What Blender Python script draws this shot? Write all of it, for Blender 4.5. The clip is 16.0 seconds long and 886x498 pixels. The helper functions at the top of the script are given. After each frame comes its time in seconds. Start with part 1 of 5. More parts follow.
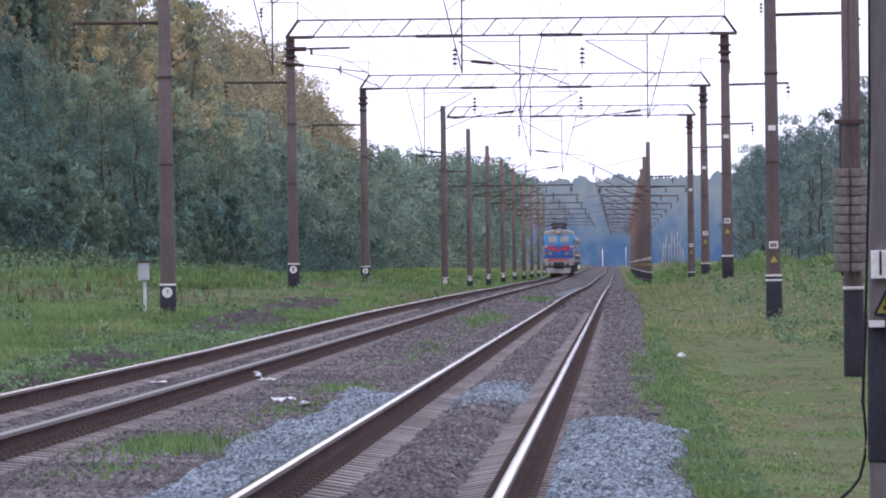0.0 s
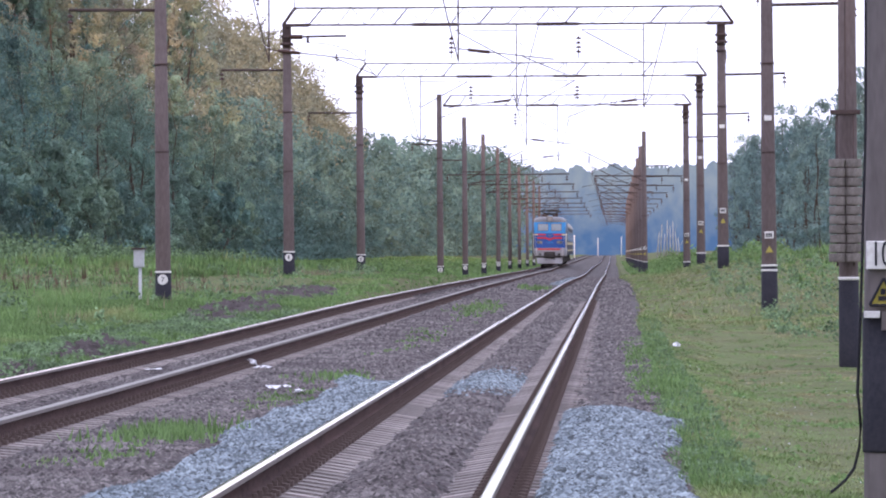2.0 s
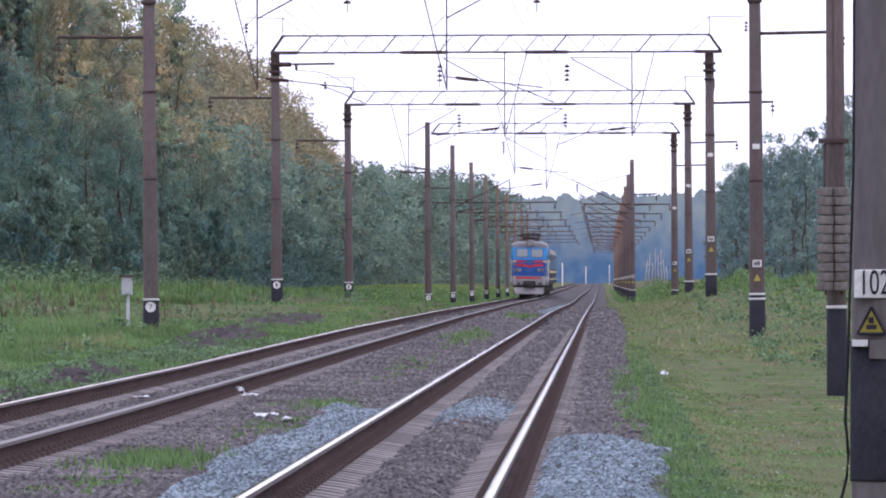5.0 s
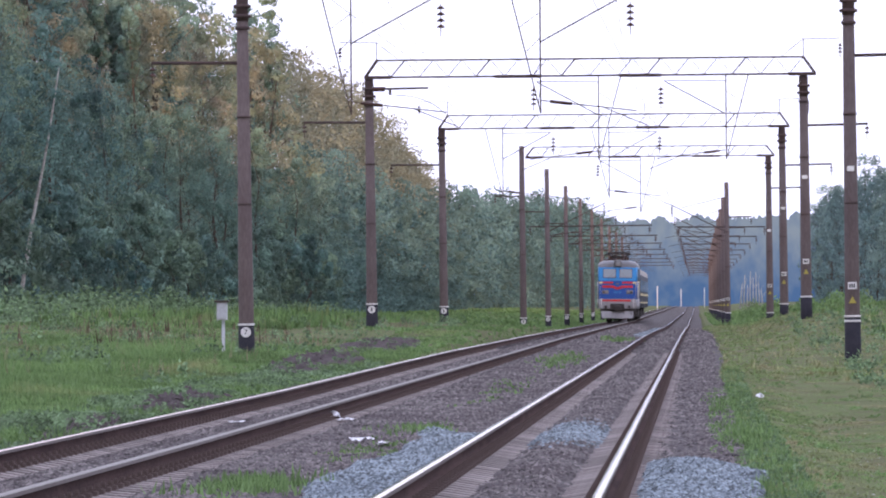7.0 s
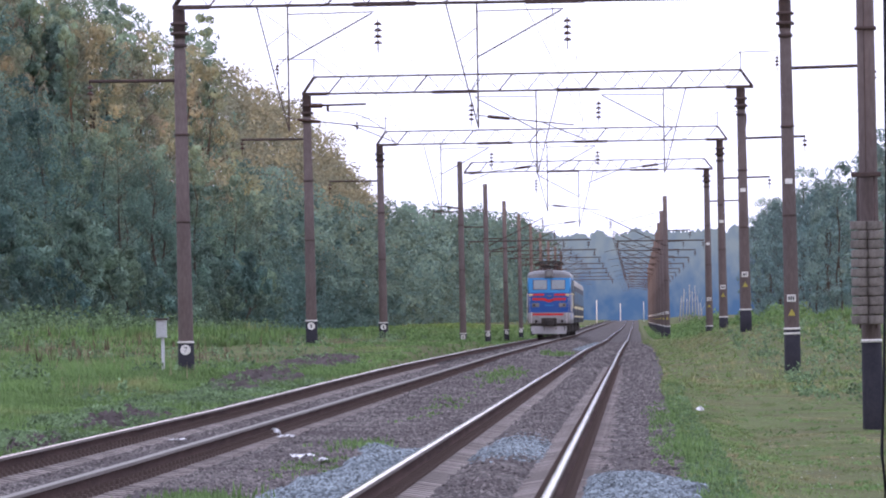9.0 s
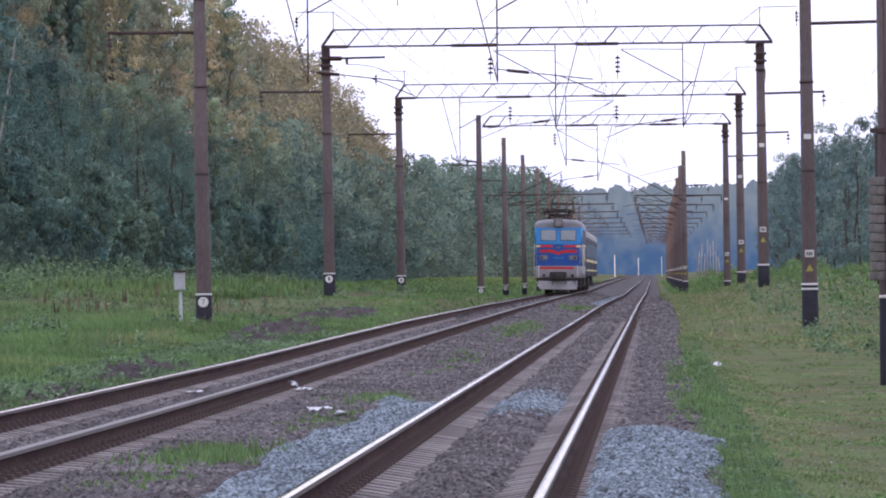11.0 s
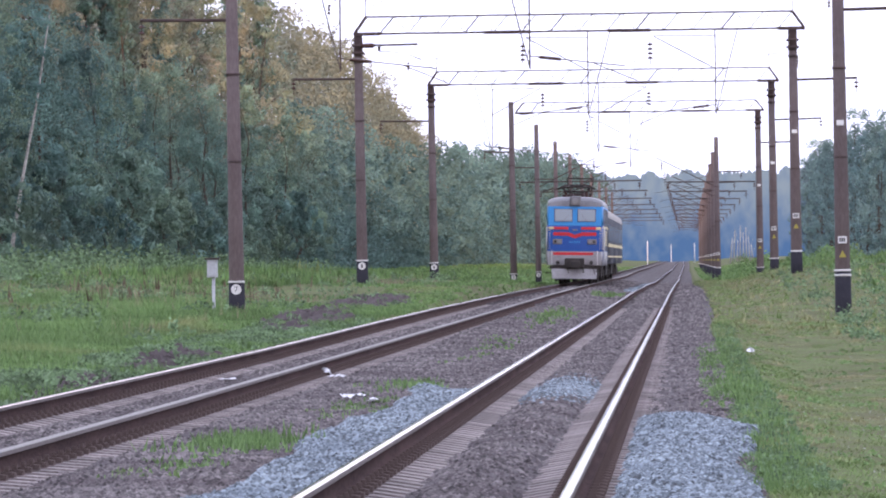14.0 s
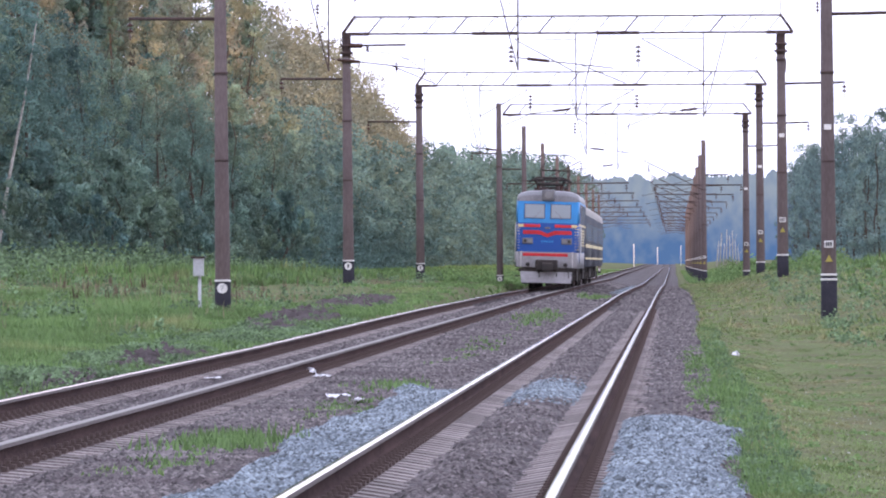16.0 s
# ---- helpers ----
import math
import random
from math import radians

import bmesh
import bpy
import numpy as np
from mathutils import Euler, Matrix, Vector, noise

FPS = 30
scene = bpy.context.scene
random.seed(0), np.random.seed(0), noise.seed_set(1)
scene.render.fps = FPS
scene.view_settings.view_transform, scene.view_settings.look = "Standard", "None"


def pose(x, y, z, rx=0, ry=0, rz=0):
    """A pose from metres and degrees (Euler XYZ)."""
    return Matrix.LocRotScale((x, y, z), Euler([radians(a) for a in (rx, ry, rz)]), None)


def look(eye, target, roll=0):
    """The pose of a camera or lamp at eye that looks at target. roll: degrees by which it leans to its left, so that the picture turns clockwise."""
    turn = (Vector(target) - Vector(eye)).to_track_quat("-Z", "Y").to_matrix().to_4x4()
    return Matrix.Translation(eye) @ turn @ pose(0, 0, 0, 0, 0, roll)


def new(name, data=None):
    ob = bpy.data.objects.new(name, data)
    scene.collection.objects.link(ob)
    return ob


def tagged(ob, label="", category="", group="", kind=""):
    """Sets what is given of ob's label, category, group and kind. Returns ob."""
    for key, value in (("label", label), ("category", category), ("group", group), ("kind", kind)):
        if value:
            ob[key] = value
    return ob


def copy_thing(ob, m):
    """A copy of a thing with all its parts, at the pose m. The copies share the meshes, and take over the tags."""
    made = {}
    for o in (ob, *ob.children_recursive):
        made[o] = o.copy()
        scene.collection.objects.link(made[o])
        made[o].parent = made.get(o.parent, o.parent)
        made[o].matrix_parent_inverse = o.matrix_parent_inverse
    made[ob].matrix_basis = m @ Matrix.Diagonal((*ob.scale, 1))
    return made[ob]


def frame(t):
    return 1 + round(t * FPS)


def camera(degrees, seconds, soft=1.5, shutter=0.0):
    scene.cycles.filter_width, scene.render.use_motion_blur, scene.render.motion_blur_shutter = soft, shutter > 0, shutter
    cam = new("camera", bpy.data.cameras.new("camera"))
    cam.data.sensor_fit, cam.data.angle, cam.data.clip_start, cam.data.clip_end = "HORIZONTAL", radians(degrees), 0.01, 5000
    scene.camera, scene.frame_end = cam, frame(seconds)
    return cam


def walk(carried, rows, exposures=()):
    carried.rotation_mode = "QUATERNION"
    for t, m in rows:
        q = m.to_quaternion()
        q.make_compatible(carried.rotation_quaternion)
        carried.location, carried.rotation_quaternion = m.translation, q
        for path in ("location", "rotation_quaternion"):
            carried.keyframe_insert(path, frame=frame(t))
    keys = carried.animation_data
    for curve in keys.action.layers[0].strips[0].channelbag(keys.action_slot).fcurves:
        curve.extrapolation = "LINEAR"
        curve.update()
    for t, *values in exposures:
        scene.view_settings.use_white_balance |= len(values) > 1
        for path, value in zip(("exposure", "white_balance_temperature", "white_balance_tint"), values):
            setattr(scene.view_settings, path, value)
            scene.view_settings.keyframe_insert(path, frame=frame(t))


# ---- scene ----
# Yaw (from the track's line), pitch and roll of the hand-held camera, which stands still at EYE.
EYE = Vector((0.0, 0.0, 1.36))
AIM = [
    (0.0, -1.694, 0.165, -0.51),
    (0.5, -1.777, 0.007, -0.50),
    (1.0, -1.912, 0.003, -0.42),
    (1.5, -1.848, -0.128, -0.33),
    (2.0, -1.651, 0.054, -0.24),
    (2.5, -1.887, 0.381, -0.18),
    (3.0, -1.784, 0.143, -0.11),
    (3.5, -1.541, 0.097, -0.18),
    (3.7, -1.489, 0.200, -0.05),
    (5.8, -1.738, 0.334, -0.36),
    (6.0, -2.192, 0.283, -0.28),
    (6.5, -2.206, 0.371, -0.12),
    (7.0, -2.448, 0.559, -0.42),
    (7.5, -2.234, 0.323, -0.55),
    (8.0, -2.259, 0.164, -0.55),
    (8.5, -1.980, 0.249, -0.46),
    (9.0, -1.857, 0.704, -0.91),
    (9.5, -1.879, 0.328, -0.75),
    (10.0, -1.995, 0.257, -0.49),
    (10.2, -2.017, 0.233, -0.63),
    (12.3, -2.002, 0.362, -0.45),
    (12.5, -1.867, 0.375, -0.50),
    (13.0, -1.755, 0.095, -0.60),
    (13.5, -2.052, 0.044, -0.50),
    (14.0, -2.356, 0.135, -0.71),
    (14.5, -2.267, 0.101, -0.28),
    (15.0, -2.375, 0.143, -0.28),
    (15.5, -2.170, 0.141, -0.20),
    (16.0, -2.225, 0.142, -0.20),
]


def aim(yaw, pitch, roll):
    y, p = radians(yaw), radians(pitch)
    way = Vector((math.sin(y) * math.cos(p), math.cos(y) * math.cos(p), math.sin(p)))
    return look(EYE, EYE + way * 100, roll)


cam = camera(8.541, 16.0, 2.0)
walk(cam, [(t, aim(yaw, pitch, roll)) for t, yaw, pitch, roll in AIM],
     exposures=[(0.0, 0.16), (0.5, 0.22), (1.0, 0.42), (1.5, 0.48), (2.0, 0.48), (2.5, 0.42), (3.0, 0.26), (3.5, 0.18), (6.0, 0.24), (8.5, 0.25), (9.0, 0.26), (9.5, 0.0), (10.0, -0.02), (12.5, 0.12), (13.0, 0.05), (13.5, 0.24), (14.0, 0.50), (14.5, 0.53), (16.0, 0.54)])

# ---- light: a pale evening sky with a thin veil, the sun setting behind the camera's back, over the tops of unseen woods ----
world = bpy.data.worlds.new("sky")
scene.world = world
world.use_nodes = True
wn, wl = world.node_tree.nodes, world.node_tree.links
wn.clear()
sky = wn.new("ShaderNodeTexSky")
sky.sky_type, sky.sun_disc = "NISHITA", False
sky.sun_elevation, sky.sun_rotation = radians(3), radians(178)
sky.air_density, sky.dust_density = 1.0, 3.0
veil = wn.new("ShaderNodeMix")
veil.data_type = "RGBA"
veil.inputs[0].default_value = 0.8
veil.inputs[7].default_value = (8.4, 8.5, 11.2, 1)
back = wn.new("ShaderNodeBackground")
back.inputs["Strength"].default_value = 0.165
wout = wn.new("ShaderNodeOutputWorld")
wl.new(sky.outputs[0], veil.inputs[6])
wl.new(veil.outputs[2], back.inputs["Color"])
wl.new(back.outputs[0], wout.inputs[0])

sun_data = bpy.data.lights.new("sun", "SUN")
sun_data.energy, sun_data.angle, sun_data.color = 3.2, radians(0.8), (1.0, 0.66, 0.45)
sun = new("sun", sun_data)
sun.matrix_world = look((3.5, -100, 2.1), (0, 0, 0))


# ---- materials ----
def material(name, colour, rough=0.8, metal=0.0, second=None, scale=3.0, fine=40.0, bump=0.2, island=0.0, each=0.0, spread=0.5, stretch=(1, 1, 1), spec=0.3):
    """A node material: two colours mixed by broad and fine noise, relief, and a change from piece to piece."""
    m = bpy.data.materials.new(name)
    m.use_nodes = True
    n, l = m.node_tree.nodes, m.node_tree.links
    b = n["Principled BSDF"]
    b.inputs["Roughness"].default_value, b.inputs["Metallic"].default_value = rough, metal
    b.inputs["Specular IOR Level"].default_value = spec
    second = second or tuple(c * 0.72 for c in colour)
    co = n.new("ShaderNodeTexCoord")
    mp = n.new("ShaderNodeMapping")
    mp.inputs["Scale"].default_value = stretch
    l.new(co.outputs["Object"], mp.inputs[0])
    broad, small = n.new("ShaderNodeTexNoise"), n.new("ShaderNodeTexNoise")
    for t, s in ((broad, scale), (small, fine)):
        t.inputs["Scale"].default_value, t.inputs["Detail"].default_value = s, 4
        l.new(mp.outputs[0], t.inputs["Vector"])
    add = n.new("ShaderNodeMath")
    add.operation = "ADD"
    l.new(broad.outputs["Fac"], add.inputs[0]), l.new(small.outputs["Fac"], add.inputs[1])
    ramp = n.new("ShaderNodeMapRange")
    ramp.inputs["From Min"].default_value, ramp.inputs["From Max"].default_value = 1 - spread / 2, 1 + spread / 2
    l.new(add.outputs[0], ramp.inputs["Value"])
    mix = n.new("ShaderNodeMix")
    mix.data_type = "RGBA"
    mix.inputs[6].default_value, mix.inputs[7].default_value = (*second, 1), (*colour, 1)
    l.new(ramp.outputs[0], mix.inputs[0])
    last = mix.outputs[2]
    for amount, node, out in ((island, "ShaderNodeNewGeometry", "Random Per Island"), (each, "ShaderNodeObjectInfo", "Random")):
        if amount:
            src, hsv, mr = n.new(node), n.new("ShaderNodeHueSaturation"), n.new("ShaderNodeMapRange")
            mr.inputs["To Min"].default_value, mr.inputs["To Max"].default_value = 1 - amount, 1 + amount
            l.new(src.outputs[out], mr.inputs["Value"])
            l.new(mr.outputs[0], hsv.inputs["Value"]), l.new(last, hsv.inputs["Color"])
            last = hsv.outputs[0]
    l.new(last, b.inputs["Base Color"])
    if bump:
        bp = n.new("ShaderNodeBump")
        bp.inputs["Strength"].default_value, bp.inputs["Distance"].default_value = bump, 0.02
        l.new(small.outputs["Fac"], bp.inputs["Height"]), l.new(bp.outputs[0], b.inputs["Normal"])
    return m


def leaf_material(name, colours, clump=0.5, vary=(0.74, 1.24), patch=(0.58, 1.4), dry=None, dry_at=(0.5, 0.68), stretch=(1.1, 0.16, 1)):
    """Foliage: the tree's own hue by Object Info, each leaf a little different, some light let through."""
    m = bpy.data.materials.new(name)
    m.use_nodes = True
    n, l = m.node_tree.nodes, m.node_tree.links
    b = n["Principled BSDF"]
    b.inputs["Roughness"].default_value = 0.65
    b.inputs["Specular IOR Level"].default_value = 0.25
    info, geo = n.new("ShaderNodeObjectInfo"), n.new("ShaderNodeNewGeometry")
    ramp = n.new("ShaderNodeValToRGB")
    while len(ramp.color_ramp.elements) < len(colours):
        ramp.color_ramp.elements.new(0.5)
    for i, (e, c) in enumerate(zip(ramp.color_ramp.elements, colours)):
        e.position, e.color = i / max(1, len(colours) - 1), (*c, 1)
    l.new(info.outputs["Random"], ramp.inputs[0])
    hsv, mr = n.new("ShaderNodeHueSaturation"), n.new("ShaderNodeMapRange")
    mr.inputs["To Min"].default_value, mr.inputs["To Max"].default_value = vary
    l.new(geo.outputs["Random Per Island"], mr.inputs["Value"])
    tint = ramp.outputs[0]
    if dry:
        # worn and withered patches, drawn out along the line
        where, mp, withered, share, blend = n.new("ShaderNodeTexCoord"), n.new("ShaderNodeMapping"), n.new("ShaderNodeTexNoise"), n.new("ShaderNodeMapRange"), n.new("ShaderNodeMix")
        mp.inputs["Scale"].default_value = stretch
        withered.inputs["Scale"].default_value, withered.inputs["Detail"].default_value = 1.0, 5
        share.inputs["From Min"].default_value, share.inputs["From Max"].default_value = dry_at
        blend.data_type = "RGBA"
        blend.inputs[7].default_value = (*dry, 1)
        l.new(where.outputs["Object"], mp.inputs[0]), l.new(mp.outputs[0], withered.inputs["Vector"])
        l.new(withered.outputs["Fac"], share.inputs["Value"]), l.new(share.outputs[0], blend.inputs[0])
        l.new(tint, blend.inputs[6])
        tint = blend.outputs[2]
    l.new(tint, hsv.inputs["Color"])
    spot, co, span, times = n.new("ShaderNodeTexNoise"), n.new("ShaderNodeTexCoord"), n.new("ShaderNodeMapRange"), n.new("ShaderNodeMath")
    spot.inputs["Scale"].default_value, spot.inputs["Detail"].default_value = clump, 3
    span.inputs["From Min"].default_value, span.inputs["From Max"].default_value = 0.36, 0.64
    span.inputs["To Min"].default_value, span.inputs["To Max"].default_value = patch
    times.operation = "MULTIPLY"
    l.new(co.outputs["Object"], spot.inputs["Vector"]), l.new(spot.outputs["Fac"], span.inputs["Value"])
    l.new(span.outputs[0], times.inputs[0]), l.new(mr.outputs[0], times.inputs[1]), l.new(times.outputs[0], hsv.inputs["Value"])
    l.new(hsv.outputs[0], b.inputs["Base Color"])
    trans = n.new("ShaderNodeBsdfTranslucent")
    l.new(hsv.outputs[0], trans.inputs["Color"])
    mix = n.new("ShaderNodeMixShader")
    mix.inputs[0].default_value = 0.33
    l.new(b.outputs[0], mix.inputs[1]), l.new(trans.outputs[0], mix.inputs[2])
    l.new(mix.outputs[0], n["Material Output"].inputs["Surface"])
    return m


def glass_material(name, colour):
    m = bpy.data.materials.new(name)
    m.use_nodes = True
    b = m.node_tree.nodes["Principled BSDF"]
    b.inputs["Base Color"].default_value = (*colour, 1)
    b.inputs["Roughness"].default_value, b.inputs["Specular IOR Level"].default_value = 0.06, 0.9
    b.inputs["Coat Weight"].default_value = 0.6
    return m


GRASS = material("meadow_soil", (0.120, 0.155, 0.058), 0.95, second=(0.100, 0.092, 0.050), scale=0.45, fine=5.0, bump=0.5, spec=0.1)
BALLAST = material("old_ballast", (0.120, 0.105, 0.106), 0.95, second=(0.050, 0.042, 0.044), scale=0.5, fine=22.0, bump=0.9, spread=0.35)
STONE = material("brown_stone", (0.178, 0.160, 0.155), 0.9, second=(0.060, 0.048, 0.050), scale=0.6, fine=25.0, island=0.65)
FRESH = material("fresh_granite", (0.232, 0.275, 0.300), 0.85, second=(0.118, 0.145, 0.168), scale=1.2, fine=30.0, island=0.75)
FRESH_BED = material("fresh_granite_bed", (0.19, 0.225, 0.25), 0.9, second=(0.075, 0.09, 0.103), scale=3.0, fine=24.0, bump=0.9, spread=0.35)
EARTH = material("dug_earth", (0.095, 0.075, 0.075), 0.95, second=(0.045, 0.034, 0.034), scale=1.0, fine=12.0, bump=1.0)
CONCRETE = material("sleeper_concrete", (0.32, 0.285, 0.27), 0.9, second=(0.18, 0.15, 0.145), scale=2.0, fine=30.0, each=0.3)
RUST = material("rusty_rail_side", (0.092, 0.060, 0.056), 0.95, second=(0.050, 0.034, 0.033), scale=2.0, fine=30.0, stretch=(1, 0.25, 1), spec=0.04)
# Warm evening glint is put into the steel colour, most in WARM.
SHINE = material("worn_rail_head", (0.76, 0.56, 0.42), 0.08, 1.0, second=(0.62, 0.45, 0.34), scale=1.0, fine=60.0, bump=0.02, stretch=(1, 0.05, 1))
WARM = material("sunset_tinted_rail_head", (0.52, 0.25, 0.12), 0.09, 1.0, second=(0.45, 0.22, 0.11), scale=1.0, fine=60.0, bump=0.02, stretch=(1, 0.05, 1))
FLANK = material("dull_head_flank", (0.15, 0.125, 0.115), 0.6, 0.3, second=(0.10, 0.08, 0.075), scale=1.0, fine=40.0, bump=0.1, stretch=(1, 0.1, 1))
DULL = material("dull_rail_head", (0.20, 0.185, 0.16), 0.45, 0.9, second=(0.14, 0.125, 0.11), scale=1.0, fine=60.0, bump=0.05, stretch=(1, 0.05, 1))
POLE = material("weathered_pole_concrete", (0.138, 0.11, 0.106), 0.9, second=(0.092, 0.07, 0.068), scale=1.2, fine=18.0, each=0.12, stretch=(1, 1, 0.3))
POLE_GREY = material("grey_pole_concrete", (0.17, 0.15, 0.15), 0.9, second=(0.12, 0.105, 0.105), scale=1.2, fine=18.0, stretch=(1, 1, 0.3))
BLACK = material("bitumen_paint", (0.026, 0.026, 0.034), 0.8, second=(0.040, 0.039, 0.048), scale=3.0, fine=25.0, spec=0.08)
CLAMP = material("dusty_rusted_clamps", (0.15, 0.115, 0.105), 0.95, second=(0.085, 0.062, 0.056), scale=6.0, fine=40.0, spec=0.05)
WHITE = material("white_paint", (0.78, 0.77, 0.76), 0.7, second=(0.6, 0.58, 0.56), scale=3.0, fine=25.0)
YELLOW = material("yellow_paint", (0.36, 0.32, 0.09), 0.7, second=(0.4, 0.33, 0.05), scale=6.0, fine=40.0)
STEEL = material("dark_painted_steel", (0.05, 0.036, 0.038), 0.7, second=(0.085, 0.055, 0.05), scale=2.0, fine=20.0)
WIRE = material("copper_wire", (0.10, 0.075, 0.07), 0.6, 0.6, scale=1.0, fine=10.0, bump=0)
PORCELAIN = material("brown_porcelain", (0.075, 0.035, 0.03), 0.25, second=(0.05, 0.025, 0.02), bump=0)
GREYBOX = material("pale_grey_enamel", (0.55, 0.57, 0.60), 0.6, second=(0.42, 0.43, 0.45), scale=3.0, fine=30.0, bump=0.05)
WEIGHT = material("cast_weight_concrete", (0.21, 0.19, 0.175), 0.9, second=(0.12, 0.105, 0.10), scale=4.0, fine=30.0, each=0.15)
BLUE = material("dark_blue_enamel", (0.013, 0.088, 0.35), 0.4, second=(0.012, 0.074, 0.30), scale=1.0, fine=20.0, bump=0.03)
LIGHT_BLUE = material("sky_blue_enamel", (0.036, 0.255, 0.58), 0.4, second=(0.032, 0.22, 0.50), scale=1.0, fine=20.0, bump=0.03)
RED = material("red_enamel", (0.62, 0.03, 0.045), 0.45, second=(0.42, 0.02, 0.03), scale=2.0, fine=20.0, bump=0.03)
DULL_BLUE = material("dull_greyed_blue_enamel", (0.062, 0.078, 0.125), 0.7, second=(0.085, 0.08, 0.085), scale=1.5, fine=12.0, bump=0.05)
CREAM = material("cream_enamel", (0.72, 0.62, 0.34), 0.5, second=(0.6, 0.5, 0.28), scale=2.0, fine=20.0, bump=0.03)
SILVER = material("grey_roof_paint", (0.20, 0.205, 0.22), 0.35, 0.35, second=(0.13, 0.13, 0.14), scale=1.0, fine=15.0, bump=0.05)
PALE_ROOF = material("pale_dusty_roof", (0.42, 0.39, 0.37), 0.6, second=(0.28, 0.26, 0.25), scale=1.0, fine=15.0, bump=0.05)
FASCIA = material("dusty_grey_enamel", (0.34, 0.335, 0.35), 0.6, second=(0.23, 0.22, 0.225), scale=1.5, fine=15.0, bump=0.05)
GRIME = material("brake_dust_black", (0.035, 0.032, 0.032), 0.85, second=(0.06, 0.05, 0.045), scale=2.0, fine=15.0)
PANE = glass_material("window_glass", (0.15, 0.19, 0.22))
LENS = glass_material("lamp_lens", (0.26, 0.26, 0.27))
PLASTIC = material("torn_white_plastic", (0.8, 0.8, 0.82), 0.5, second=(0.65, 0.65, 0.68), bump=0.1)
BARK = material("bark", (0.10, 0.075, 0.06), 0.95, second=(0.05, 0.04, 0.032), scale=2.0, fine=15.0)
BIRCH = material("birch_bark", (0.55, 0.53, 0.50), 0.85, second=(0.25, 0.23, 0.21), scale=2.0, fine=8.0)
LEAF = leaf_material("mixed_leaves", [(0.088, 0.155, 0.148), (0.170, 0.255, 0.200), (0.106, 0.188, 0.176), (0.200, 0.275, 0.190), (0.102, 0.165, 0.136), (0.162, 0.232, 0.192)], 0.42, (0.78, 1.22), (0.52, 1.48))
TURNING = leaf_material("turning_leaves", [(0.195, 0.232, 0.158), (0.235, 0.222, 0.158), (0.205, 0.238, 0.158), (0.250, 0.212, 0.158)], 0.42, (0.84, 1.16), (0.62, 1.36))
# Bluish haze of distance is put into the next two leaf colours.
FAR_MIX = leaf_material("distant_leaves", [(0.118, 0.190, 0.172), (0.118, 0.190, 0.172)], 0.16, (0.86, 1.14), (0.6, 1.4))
BLUISH = leaf_material("haze_tinted_leaves", [(0.135, 0.205, 0.21), (0.185, 0.255, 0.225), (0.15, 0.23, 0.23)], 0.42, (0.7, 1.3), (0.6, 1.4))
BLADE = leaf_material("grass_blades", [(0.152, 0.245, 0.090), (0.152, 0.245, 0.090)], 0.3, (0.72, 1.3), (0.78, 1.25), (0.255, 0.255, 0.125), (0.57, 0.78), (0.35, 0.06, 1))
MOWN = leaf_material("mown_blades", [(0.172, 0.252, 0.088), (0.172, 0.252, 0.088)], 0.9, (0.74, 1.3), (0.76, 1.25), (0.300, 0.270, 0.150), (0.44, 0.64))
WEED = leaf_material("weed_leaves", [(0.142, 0.215, 0.112), (0.142, 0.215, 0.112)], 1.2, (0.6, 1.45), (0.6, 1.4))
# Haze blue is put into the leaf colour of the farthest woods.
FAR_LEAF = leaf_material("haze_blue_leaves", [(0.125, 0.195, 0.235), (0.125, 0.195, 0.235)])
DRY = leaf_material("dry_stalks", [(0.13, 0.10, 0.07), (0.13, 0.10, 0.07)])
SEED = leaf_material("seed_heads", [(0.26, 0.215, 0.15), (0.26, 0.215, 0.15)])
PETAL = material("white_petals", (0.75, 0.75, 0.72), 0.8, bump=0)


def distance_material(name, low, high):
    """Far woods that glow, with the air's haze put into the colour: deeper blue at the foot, paler at the tops."""
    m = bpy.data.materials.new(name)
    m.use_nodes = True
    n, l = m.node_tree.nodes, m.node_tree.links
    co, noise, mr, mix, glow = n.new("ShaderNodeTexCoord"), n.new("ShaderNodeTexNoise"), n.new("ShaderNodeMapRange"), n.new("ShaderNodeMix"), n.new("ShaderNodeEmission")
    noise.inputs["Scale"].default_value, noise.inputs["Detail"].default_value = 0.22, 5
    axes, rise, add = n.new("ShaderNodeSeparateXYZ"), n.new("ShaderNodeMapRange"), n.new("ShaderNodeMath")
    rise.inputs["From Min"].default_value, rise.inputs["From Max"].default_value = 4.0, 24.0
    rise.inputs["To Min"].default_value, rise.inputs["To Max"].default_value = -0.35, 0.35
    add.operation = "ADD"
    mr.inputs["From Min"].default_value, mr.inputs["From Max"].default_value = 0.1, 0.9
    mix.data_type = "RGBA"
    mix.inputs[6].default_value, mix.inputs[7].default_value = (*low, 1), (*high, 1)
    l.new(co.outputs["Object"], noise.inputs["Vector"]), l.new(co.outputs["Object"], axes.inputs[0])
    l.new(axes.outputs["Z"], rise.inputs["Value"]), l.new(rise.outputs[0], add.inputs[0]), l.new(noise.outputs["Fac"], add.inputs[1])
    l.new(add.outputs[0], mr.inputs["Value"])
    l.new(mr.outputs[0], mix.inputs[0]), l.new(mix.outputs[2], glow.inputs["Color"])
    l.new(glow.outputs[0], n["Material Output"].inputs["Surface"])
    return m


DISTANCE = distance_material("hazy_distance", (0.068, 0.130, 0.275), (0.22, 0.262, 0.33))

